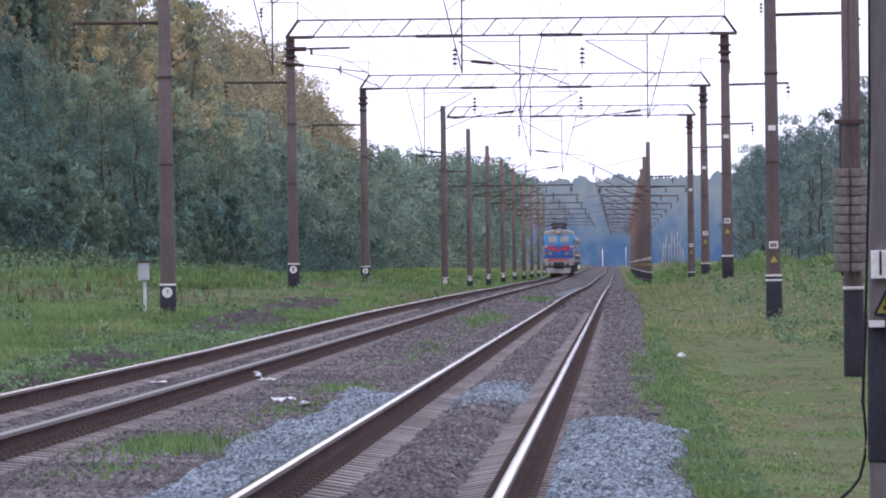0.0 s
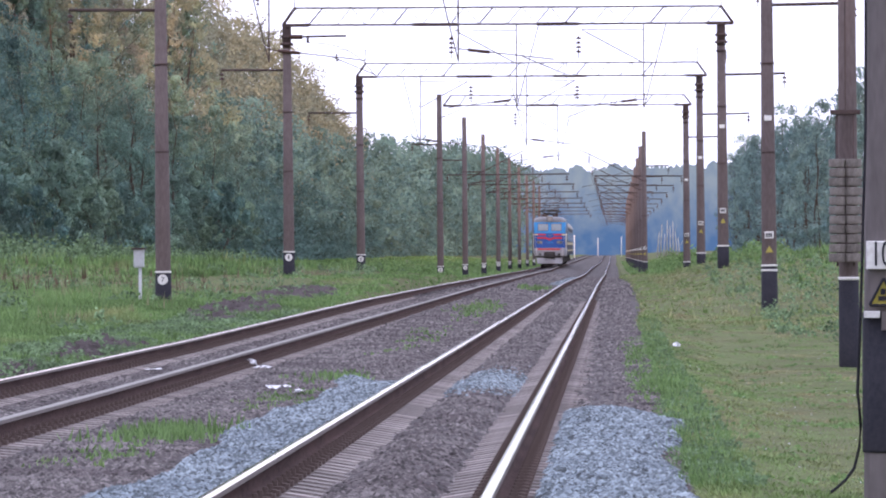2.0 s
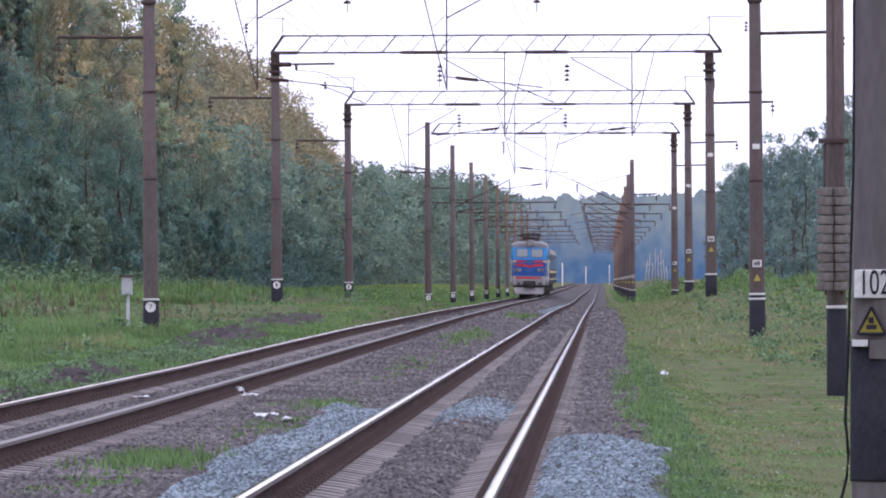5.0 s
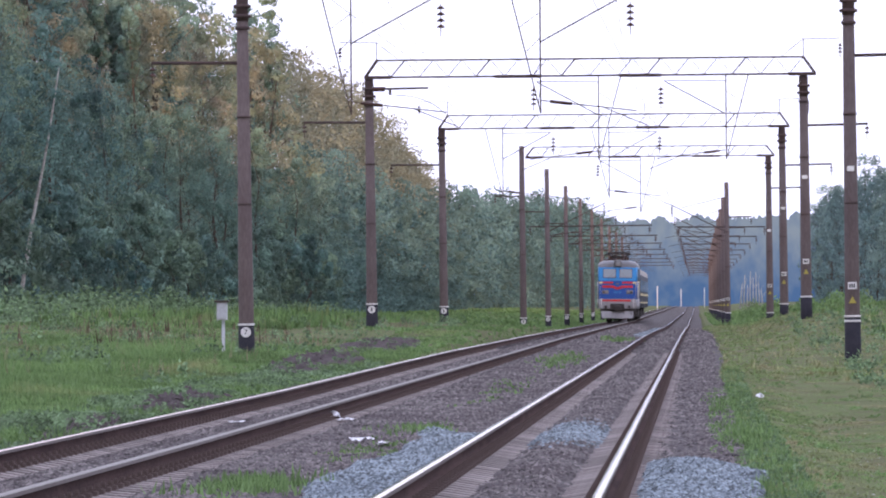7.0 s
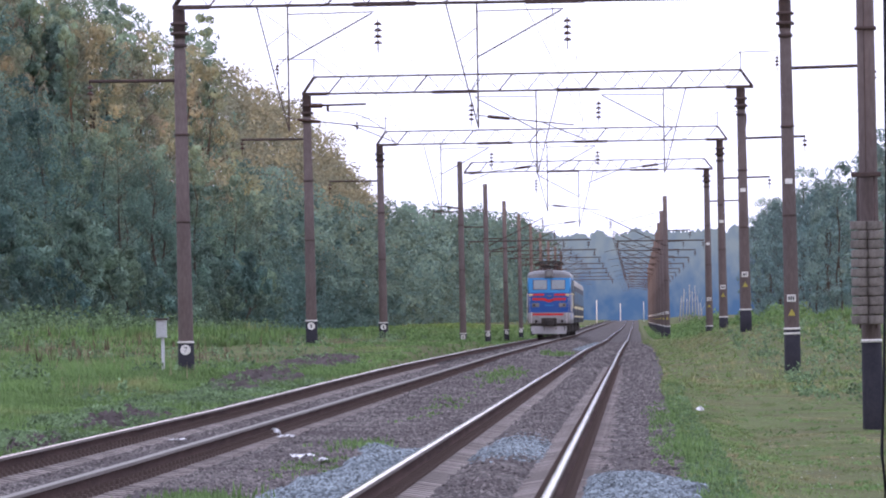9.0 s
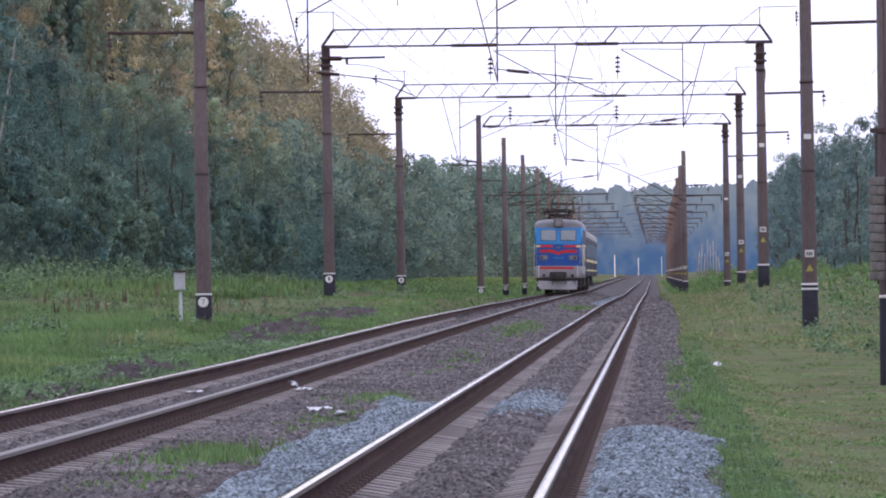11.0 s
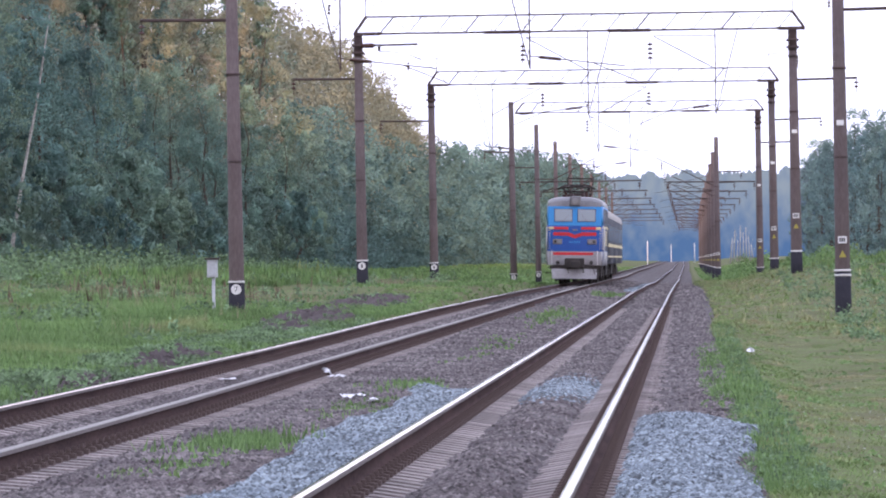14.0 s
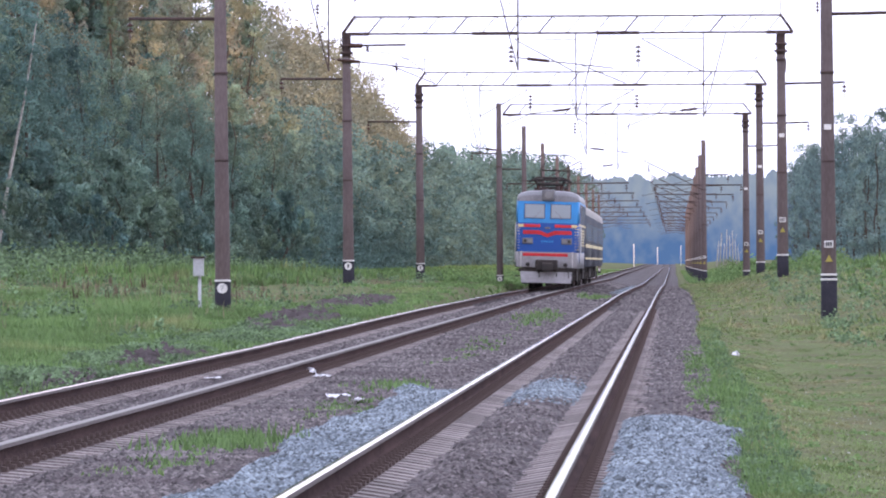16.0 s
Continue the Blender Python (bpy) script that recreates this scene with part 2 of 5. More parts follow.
# ---- mesh helpers ----
def mesh_of(name, bm, mats, smooth=False):
    me = bpy.data.meshes.new(name)
    bm.normal_update()
    bm.to_mesh(me)
    bm.free()
    for m in mats if isinstance(mats, (list, tuple)) else [mats]:
        me.materials.append(m)
    if smooth:
        me.shade_smooth()
    return me


def part(name, bm, mat, parent, label="", smooth=False):
    ob = new(name, mesh_of(name, bm, mat, smooth))
    ob.parent = parent
    return tagged(ob, label)


def thing(name, label, category, m=None, group="", kind=""):
    ob = new(name)
    ob.empty_display_size = 0.2
    if m is not None:
        ob.matrix_basis = m
    return tagged(ob, label, category, group, kind)


def box(bm, x0, x1, y0, y1, z0, z1, bevel=0.0, mat=0):
    made = bmesh.ops.create_cube(bm, size=1, matrix=Matrix.Translation(((x0 + x1) / 2, (y0 + y1) / 2, (z0 + z1) / 2)) @ Matrix.Diagonal((x1 - x0, y1 - y0, z1 - z0, 1)))
    faces = {f for v in made["verts"] for f in v.link_faces}
    for f in faces:
        f.material_index = mat
    if bevel:
        edges = {e for v in made["verts"] for e in v.link_edges}
        bmesh.ops.bevel(bm, geom=list(edges), offset=bevel, segments=2, affect="EDGES", profile=0.5)
    return bm


def rod(bm, a, b, r0, r1=None, seg=8, caps=True, mat=0):
    """A round bar from a to b."""
    a, b = Vector(a), Vector(b)
    r1 = r0 if r1 is None else r1
    turn = (b - a).to_track_quat("Z", "Y").to_matrix()
    rings = []
    for c, r in ((a, r0), (b, r1)):
        rings.append([bm.verts.new(c + turn @ Vector((r * math.cos(2 * math.pi * i / seg), r * math.sin(2 * math.pi * i / seg), 0))) for i in range(seg)])
    for i in range(seg):
        f = bm.faces.new((rings[0][i], rings[0][(i + 1) % seg], rings[1][(i + 1) % seg], rings[1][i]))
        f.material_index, f.smooth = mat, seg > 5
    if caps:
        bm.faces.new(rings[0][::-1]).material_index = mat
        bm.faces.new(rings[1]).material_index = mat
    return bm


def lathe(bm, profile, seg=12, at=(0, 0, 0), mat=0):
    """Turned shape about the upright through at; profile of (radius, height)."""
    rings = [[bm.verts.new((at[0] + r * math.cos(2 * math.pi * i / seg), at[1] + r * math.sin(2 * math.pi * i / seg), at[2] + z)) for i in range(seg)] for r, z in profile]
    for p, q in zip(rings, rings[1:]):
        for i in range(seg):
            f = bm.faces.new((p[i], p[(i + 1) % seg], q[(i + 1) % seg], q[i]))
            f.material_index, f.smooth = mat, True
    bm.faces.new(rings[0][::-1]).material_index = mat
    bm.faces.new(rings[-1]).material_index = mat
    return bm


def pipe(bm, pts, r, seg=6):
    """A round bent bar through the points, in one piece."""
    pts = [Vector(p) for p in pts]
    rings = []
    for i, p in enumerate(pts):
        way = (pts[min(i + 1, len(pts) - 1)] - pts[max(i - 1, 0)]).to_track_quat("Z", "Y").to_matrix()
        rings.append([bm.verts.new(p + way @ Vector((r * math.cos(2 * math.pi * k / seg), r * math.sin(2 * math.pi * k / seg), 0))) for k in range(seg)])
    for a, b in zip(rings, rings[1:]):
        for k in range(seg):
            bm.faces.new((a[k], a[(k + 1) % seg], b[(k + 1) % seg], b[k])).smooth = True
    bm.faces.new(rings[0][::-1]), bm.faces.new(rings[-1])
    return bm


def prism(bm, outline, y0, y1):
    """A flat outline of (x, z) given thickness from y0 to y1."""
    a, b = [[bm.verts.new((x, y, z)) for x, z in outline] for y in (y0, y1)]
    bm.faces.new(a), bm.faces.new(b[::-1])
    n = len(outline)
    for i in range(n):
        bm.faces.new((a[i], b[i], b[(i + 1) % n], a[(i + 1) % n]))
    bmesh.ops.recalc_face_normals(bm, faces=bm.faces[:])
    return bm


def soup(name, verts, faces, mat, parent=None):
    """One mesh from arrays: verts (n, 3), faces (m, k)."""
    me = bpy.data.meshes.new(name)
    n, k = faces.shape
    me.vertices.add(len(verts))
    me.vertices.foreach_set("co", np.asarray(verts, np.float32).ravel())
    me.loops.add(n * k)
    me.loops.foreach_set("vertex_index", faces.ravel().astype(np.int32))
    me.polygons.add(n)
    me.polygons.foreach_set("loop_start", np.arange(0, n * k, k, dtype=np.int32))
    me.polygons.foreach_set("loop_total", np.full(n, k, np.int32))
    me.update(calc_edges=True)
    me.validate()
    me.materials.append(mat)
    ob = new(name, me)
    ob.parent = parent
    return ob


# ---- the lie of the land; z = 0 at the near rails' running surface ----
def lerp(x, xs, zs):
    return np.interp(x, xs, zs)


def bump1(v, c, w):
    return np.exp(-((v - c) / w) ** 2)


def waves(x, y, s, seed):
    """Smooth unevenness of wavelength about s metres."""
    a = seed * 1.7
    return (np.sin(x / s * 2.1 + a) * np.cos(y / s * 1.7 - a) + 0.6 * np.sin(x / s * 4.3 - y / s * 3.1 + 2 * a) + 0.4 * np.cos(x / s * 7.7 + y / s * 6.1 + 3 * a)) / 2


def right_profile(y):
    return lerp(y, [0, 36, 60, 104, 130, 161, 224, 288, 342, 404, 600, 3000], [-0.32, -0.32, -0.42, -0.62, -0.35, -0.15, 0.9, 0.85, 0.45, -0.25, -0.3, -0.3])


def left_profile(y):
    return lerp(y, [0, 60, 110, 161, 224, 288, 342, 420, 3000], [-0.5, -0.45, -0.25, 0.0, 0.5, 0.45, 0.1, -0.2, -0.2])


def track_left(y, rail):
    """Rail heights of the far track: a slow rise, the outer rail canted."""
    if rail < 0:
        return lerp(y, [0, 59, 95, 131, 160, 233, 300, 390, 488, 593, 760, 1500], [0, 0.01, 0.03, 0.11, 0.16, 0.20, 0.19, 0.18, 0.14, 0.3, 0.42, 1.2])
    return lerp(y, [0, 60, 100, 138, 185, 223, 290, 390, 488, 593, 760, 1500], [0, 0, 0.03, 0.06, 0.10, 0.14, 0.15, 0.16, 0.12, 0.3, 0.42, 1.2])


def track_right(y):
    return lerp(y, [0, 200, 235, 264, 300, 400, 500, 620, 900, 1100, 1500], [0, 0, 0.02, 0.04, 0.02, -0.14, -0.16, -0.1, -0.1, 0.2, 1.2])


RAILS = {"outer_left": -6.742, "inner_left": -5.15, "inner_right": -2.32, "outer_right": -0.728}


def sway(y):
    """Small kinks of the near track in the distance."""
    return lerp(y, [0, 230, 265, 300, 345, 390, 450, 520, 640, 1500], [0, 0, 0.02, 0.05, -0.01, 0.03, 0.07, 0.02, 0.0, 0.0])


def bed(x, y):
    """Height of the stone bed over both tracks."""
    tl = 0.5 * (track_left(y, -1) + track_left(y, 1))
    tr = track_right(y)
    w = np.clip((x + 4.2) / 1.0, 0, 1)
    base = tl * (1 - w) + tr * w
    z = base - 0.203 + 0.014 * waves(x, y, 1.1, 3)
    z = z + 0.05 * (bump1(x, -1.52, 0.30) + bump1(x, -5.95, 0.32))
    z = z - 0.055 * (bump1(np.abs(x + 1.524), 0.58, 0.26) + bump1(np.abs(x + 5.946), 0.60, 0.24)) - 0.03 * (bump1(x, -0.58, 0.14) + bump1(x, -4.92, 0.16))
    return z


def land(x, y):
    """Height of the meadow and banks."""
    x, y = np.asarray(x, float), np.asarray(y, float)
    lift = lerp(y, [0, 700, 1100, 1500, 3000], [0, 0, 0.3, 1.2, 2.0])
    l = left_profile(y) + lerp(x, [-200, -60, -34, -20, -13, -9.5, -8], [3.0, 1.6, 0.9, 0.25, 0.0, -0.05, -0.1])
    bank = lerp(y, [0, 90, 160, 230, 420, 600, 3000], [0.0, 0.05, 0.4, 0.9, 0.9, 0.7, 0.7])
    x = np.where(x > 0, x - lerp(y, [0, 100, 180, 330, 400], [0, 0, 0.5, 0.5, 0.15]), x)
    rp = right_profile(y)
    r = np.maximum(rp, 0) * lerp(x, [1.5, 3.6], [0.05, 1.0]) + np.minimum(rp, 0) * lerp(x, [0.4, 1.9], [0.4, 1.0]) + lerp(x, [0.4, 1.0], [-0.08, 0.0]) + bank * lerp(x, [4.5, 9, 14, 30, 200], [0, 0.6, 1.2, 1.6, 2.6])
    mid = np.full_like(y, -0.6)
    z = np.where(x < -8, l, np.where(x > 0.4, r, mid))
    z = np.where((x > -8) & (x < -7.4), l + (mid - l) * (x + 8) / 0.6, z)
    z = np.where((x > 0.0) & (x <= 0.4), mid + (r - mid) * x / 0.4, z)
    return z + lift + np.where(x > 0, 0.02, 0.05) * waves(x, y, 3.0, 1) + np.where(x > 0, 0.05, 0.12) * waves(x, y, 17.0, 2)


def sheet(name, xs, ys, height, mat):
    X, Y = np.meshgrid(xs, ys)
    Z = height(X, Y)
    v = np.stack([X, Y, Z], -1).reshape(-1, 3)
    nx = len(xs)
    i = (np.arange(len(ys) - 1)[:, None] * nx + np.arange(nx - 1)[None, :]).ravel()
    ob = soup(name, v, np.stack([i, i + 1, i + nx + 1, i + nx], -1), mat)
    ob.data.shade_smooth()
    return ob


def steps(*stops):
    """Grid lines from (start, step) to (next, step)."""
    out = []
    for (a, s), (b, _) in zip(stops, stops[1:]):
        out += list(np.arange(a, b, s))
    return np.array(out + [stops[-1][0]])


ground = sheet("ground", steps((-3000, 400), (-200, 20), (-60, 3), (-14, 0.4), (-7.2, 1.0), (-0.4, 0.15), (2, 0.4), (14, 3), (60, 20), (200, 400), (3000, 0)),
               steps((-600, 100), (0, 10), (30, 0.7), (130, 1.5), (460, 10), (1600, 100), (4400, 0)), land, GRASS)
tagged(ground, "green rough meadow with mown grass and weeds along the railway", "ground", kind="structure")

ballast = sheet("ballast_bed", np.concatenate([steps((-8.3, 0.2), (-7.7, 0.12), (0.1, 0.15), (1.0, 0.2))]), steps((-60, 10), (20, 0.5), (90, 0.8), (200, 3), (500, 10), (1500, 0)),
                lambda x, y: bed(x, y) - np.clip((-7.6 - x) * 0.6, 0, 9) - np.clip((x - 0.30 - lerp(y, [0, 100, 180, 330, 400], [0, 0, 0.5, 0.5, 0.15])) * 0.6, 0, 9), BALLAST)
tagged(ballast, "brown-grey crushed stone bed under both railway tracks", "ballast", kind="structure")


# ---- rails ----
def rail(name, x, height, sway_at, head, label):
    """A rail: foot, web and head as one swept section."""
    half = [(0.075, -0.18), (0.075, -0.168), (0.018, -0.15), (0.010, -0.13), (0.010, -0.06), (0.036, -0.042), (0.036, -0.010), (0.026, 0.0)]
    sec = half + [(-a, b) for a, b in half[::-1]]
    ys = steps((-60, 15), (15, 1.5), (90, 3), (300, 6), (700, 25), (1500, 0))
    v, f = [], []
    k = len(sec)
    for y in ys:
        z, s = float(height(y)), float(sway_at(y))
        v += [(x + s + a, y, z + b) for a, b in sec]
    for i in range(len(ys) - 1):
        for j in range(k):
            f.append((i * k + j, i * k + (j + 1) % k, (i + 1) * k + (j + 1) % k, (i + 1) * k + j))
    v, f = np.array(v), np.array(f)
    top, flank = np.isin(np.arange(len(f)) % k, (6, 7, 8)), np.isin(np.arange(len(f)) % k, (5, 9))
    t = thing(name, label, "rail", group="rails of the two tracks")
    soup("web_and_foot", v, f[~top & ~flank], RUST, t)
    tagged(soup("head_flank", v, f[flank], FLANK, t), "dull grey side of the rail head")
    tagged(soup("running_head", v, f[top], head, t), "worn steel running surface")
    return t


rail("rail", RAILS["outer_left"], lambda y: track_left(y, -1), lambda y: 0, WARM, "rusty steel rail with a worn head tinted sunset-warm beside the meadow")
rail("rail", RAILS["inner_left"], lambda y: track_left(y, 1), lambda y: 0, DULL, "rusty steel rail with a dull grey head")
rail("rail", RAILS["inner_right"], track_right, sway, SHINE, "rusty steel rail with a shining worn head on concrete sleepers")
rail("rail", RAILS["outer_right"], track_right, sway, SHINE, "rusty steel rail with a shining worn head beside fresh gravel")


# ---- poles and portals of the overhead line ----
LEAN = 0.25


def bell_string(bm, top, count=4, r=0.13, step=0.15):
    """A hanging string of bell insulators."""
    x, y, z = top
    rod(bm, (x, y, z + 0.12), (x, y, z - count * step - 0.1), 0.015, seg=5)
    for i in range(count):
        lathe(bm, [(0.03, 0.05), (r * 0.6, 0.03), (r, -0.03), (r * 0.75, -0.035), (0.03, -0.02)], 10, (x, y, z - i * step))


def disc_number(pole, r, z, text, radius=0.14):
    """A painted disc with its number on the side that faces the line."""
    bm = bmesh.new()
    rod(bm, (0, -r - 0.012, z), (0, -r + 0.03, z), radius, seg=20)
    disc = part("number_disc", bm, WHITE, pole, "white painted disc with black figure")
    if text:
        letters("figure", text, 0.19, (0, -r - 0.016, z), disc)
    else:
        bm = bmesh.new()
        box(bm, -0.03, 0.03, -r - 0.018, -r - 0.008, z - 0.07, z + 0.07)
        part("figure", bm, BLACK, disc)


def letters(name, text, size, at, parent, mat=None):
    cu = bpy.data.curves.new(name, "FONT")
    cu.body, cu.size, cu.extrude, cu.align_x, cu.align_y = text, size, 0.003, "CENTER", "CENTER"
    tmp = bpy.data.objects.new(name, cu)
    me = bpy.data.meshes.new_from_object(tmp)
    bpy.data.objects.remove(tmp)
    me.materials.append(mat or BLACK)
    me.transform(pose(*at, 90, 0, 0))
    ob = new(name, me)
    ob.parent = parent
    return ob


def pole(x, y, z, height, label, number="", disc=True, band=0.9, plates=False, r0=0.215, r1=0.15, post_head=False, arm=0.0, arm_z=8.1, rings=1, group="overhead line poles", mat=None, lean=LEAN, low=-0.6):
    p = thing("catenary_pole", label, "pole", pose(x, y, z, 0, -lean, 0), group)
    bm = bmesh.new()
    lathe(bm, [(r0 * 1.0, -0.8), (r0, 0.0), (r0 * 0.83 + r1 * 0.17, height * 0.17), (r1, height)], 20)
    part("shaft", bm, mat or POLE, p)
    bm = bmesh.new()
    lathe(bm, [(r0 + 0.008, low), (r0 + 0.008, max(0.0, low + 0.02)), (r0 + 0.004, band)], 20)
    part("base_coat", bm, BLACK, p, "black bitumen painted foot")
    for i in range(rings):
        bm = bmesh.new()
        lathe(bm, [(r0 + 0.010, band - i * 0.13), (r0 + 0.010, band + 0.055 - i * 0.13)], 20)
        part("white_ring", bm, WHITE, p, "white painted ring")
    if disc:
        disc_number(p, r0 + 0.004, band - 0.18, number)
    if plates:
        bm = bmesh.new()
        box(bm, -0.12, 0.12, -r0 - 0.02, -r0 + 0.05, 1.88, 2.07, 0.004)
        pl = part("number_plate", bm, WHITE, p, "white plate with dark marks")
        bm = bmesh.new()
        for i in range(3):
            box(bm, -0.085 + i * 0.06, -0.045 + i * 0.06, -r0 - 0.026, -r0 - 0.018, 1.92, 2.03)
        part("mark", bm, BLACK, pl)
        bm = bmesh.new()
        prism(bm, ((-0.10, 1.50), (0.10, 1.50), (0, 1.69)), -r0 - 0.012, -r0 + 0.06)
        part("warning_triangle", bm, YELLOW, p, "worn yellow warning triangle")
    if plates and post_head:
        bm = bmesh.new()
        box(bm, -0.10, 0.10, -r1 - 0.045, -r1, 5.08, 5.22, 0.004)
        part("upper_plate", bm, WHITE, p, "small pale plate")
    if post_head:
        bm = bmesh.new()
        for k, (rr, zz) in enumerate(((0.24, -0.35), (0.25, -0.62), (0.20, -0.95))):
            lathe(bm, [(r1, zz - 0.05), (rr, zz - 0.04), (rr, zz + 0.04), (r1, zz + 0.06)], 14, (0, 0, height))
        lathe(bm, [(r1 + 0.02, height - 0.75), (r1 + 0.02, height), (0.08, height + 0.14)], 14)
        part("head_clamp", bm, STEEL, p, "dark steel clamp rings")
    if arm:
        s = 1 if arm > 0 else -1
        bm = bmesh.new()
        rod(bm, (0, 0, arm_z), (arm, 0, arm_z + 0.03), 0.05, seg=6)
        a = part("crossarm", bm, STEEL, p, "dark steel crossarm")
        bm = bmesh.new()
        bell_string(bm, (arm - s * 0.03, 0, arm_z - 0.14), 2, 0.10, 0.16)
        part("insulator", bm, PORCELAIN, a, "brown bell insulators")
    for zz in (height * 0.42, height * 0.66):
        bm = bmesh.new()
        lathe(bm, [(r1 + 0.045, zz - 0.03), (r1 + 0.045, zz + 0.03)], 16)
        part("strap", bm, STEEL, p, "thin steel strap")
    return p


def truss(x0, x1, y, z, h=0.64, d=0.45):
    """The lattice beam of a portal: four chords, end struts, zigzag webs on the two faces."""
    t = thing("portal_beam", "dark steel lattice beam across both railway tracks", "beam", pose(0, 0, 0), "portal beams of the overhead line")
    n = 15
    for face, yy in (("front", -d / 2), ("rear", d / 2)):
        for zz, a, b, r in ((z, x0, x1, 0.026), (z + h, x0 + 0.45, x1 - 0.45, 0.022)):
            bm = bmesh.new()
            box(bm, a, b, y + yy - r, y + yy + r, zz - r, zz + r)
            part("chord", bm, STEEL, t)
        if face == "rear":
            continue
        xs = np.linspace(x0 + 0.45, x1 - 0.45, n + 1)
        bm = bmesh.new()
        for i in range(n):
            m = (xs[i] + xs[i + 1]) / 2
            rod(bm, (xs[i], y + yy, z + h), (m, y + yy, z), 0.010, seg=4, caps=False)
            rod(bm, (m, y + yy, z), (xs[i + 1], y + yy, z + h), 0.015 if i % 3 else 0.026, seg=4, caps=False)
        part("web", bm, STEEL, t, "zigzag lattice bars")
    for a, b in ((x0, x0 + 0.45), (x1, x1 - 0.45)):
        bm = bmesh.new()
        for yy in (-d / 2, d / 2):
            rod(bm, (a, y + yy, z), (b, y + yy, z + h), 0.045, seg=6)
        rod(bm, (b, y - d / 2, z + h), (b, y + d / 2, z + h), 0.03, seg=5)
        part("end_strut", bm, STEEL, t)
    for a, b in ((x0 - 0.02, x0 + 1.0), (x1 - 1.0, x1 + 0.02), (x0 + 4.9, x0 + 6.6), (x0 + 9.6, x0 + 11.2)):
        bm = bmesh.new()
        box(bm, a, b, y - d / 2 - 0.05, y - d / 2 + 0.03, z - 0.075, z + 0.05, 0.01)
        part("splice_plate", bm, STEEL, t)
    return t


def hanger(x, y, z, foot, s):
    """A three-legged lattice strut under a beam, with the arm that holds the wires of one track."""
    t = thing("wire_hanger", "dark steel lattice hanger with bracket arm and insulators", "bracket", pose(x, y, 0), "hangers under the portal beams")
    bm = bmesh.new()
    top, low = (0, 0, z), (0, 0, foot)
    back = (-s * 0.85, 0, z)
    rod(bm, top, low, 0.024, seg=5)
    rod(bm, back, low, 0.018, seg=5)
    for i in range(1, 5):
        f, g = i / 5, (i + 0.6) / 5
        rod(bm, (0, 0, z + (foot - z) * f), (-s * 0.85 * (1 - g), 0, z + (foot - z) * g), 0.009, seg=4)
    part("strut", bm, STEEL, t)
    bm = bmesh.new()
    rod(bm, (0, 0, z - 0.25), (s * 2.35, 0, z - 0.22), 0.015, seg=5)
    rod(bm, (0, 0, z - 1.5), (s * 2.3, 0, z - 0.25), 0.022, seg=6)
    part("bracket", bm, STEEL, t)
    bm = bmesh.new()
    bell_string(bm, (s * 2.45, 0, z - 0.55), 4, 0.12, 0.17)
    part("insulator", bm, PORCELAIN, t, "brown bell insulator string")
    bm = bmesh.new()
    rod(bm, (0, 0, foot + 0.35), (s * 2.6, 0, foot + 0.05), 0.016, seg=5)
    rod(bm, (s * 1.7, 0, foot + 0.15), (s * 2.9, 0, foot - 0.35), 0.014, seg=5)
    part("steady_arm", bm, STEEL, t)
    bm = bmesh.new()
    rod(bm, (s * 0.25, 0, foot + 0.32), (s * 0.85, 0, foot + 0.25), 0.045, seg=8)
    part("rod_insulator", bm, PORCELAIN, t, "dark brown rod insulator")


def end_frame(x, y, z, s):
    """A small upright with stay and outward arm on the end of a beam, one insulator string hanging from it."""
    t = thing("end_bracket", "small dark steel bracket with insulators on the beam's end", "bracket", pose(x, y, z), "brackets on the beam ends")
    bm = bmesh.new()
    rod(bm, (0, 0, 0), (0, 0, 0.68), 0.018, seg=5)
    rod(bm, (-s * 0.85, 0, 0), (0, 0, 0.66), 0.011, seg=5)
    part("upright", bm, STEEL, t)
    bm = bmesh.new()
    rod(bm, (-s * 0.05, 0, 0.66), (s * 1.4, 0, 0.68), 0.014, seg=5)
    part("arm", bm, STEEL, t)
    bm = bmesh.new()
    bell_string(bm, (s * 1.38, 0, 0.42), 3, 0.075, 0.13)
    part("insulator", bm, PORCELAIN, t, "brown bell insulator string")
    return t


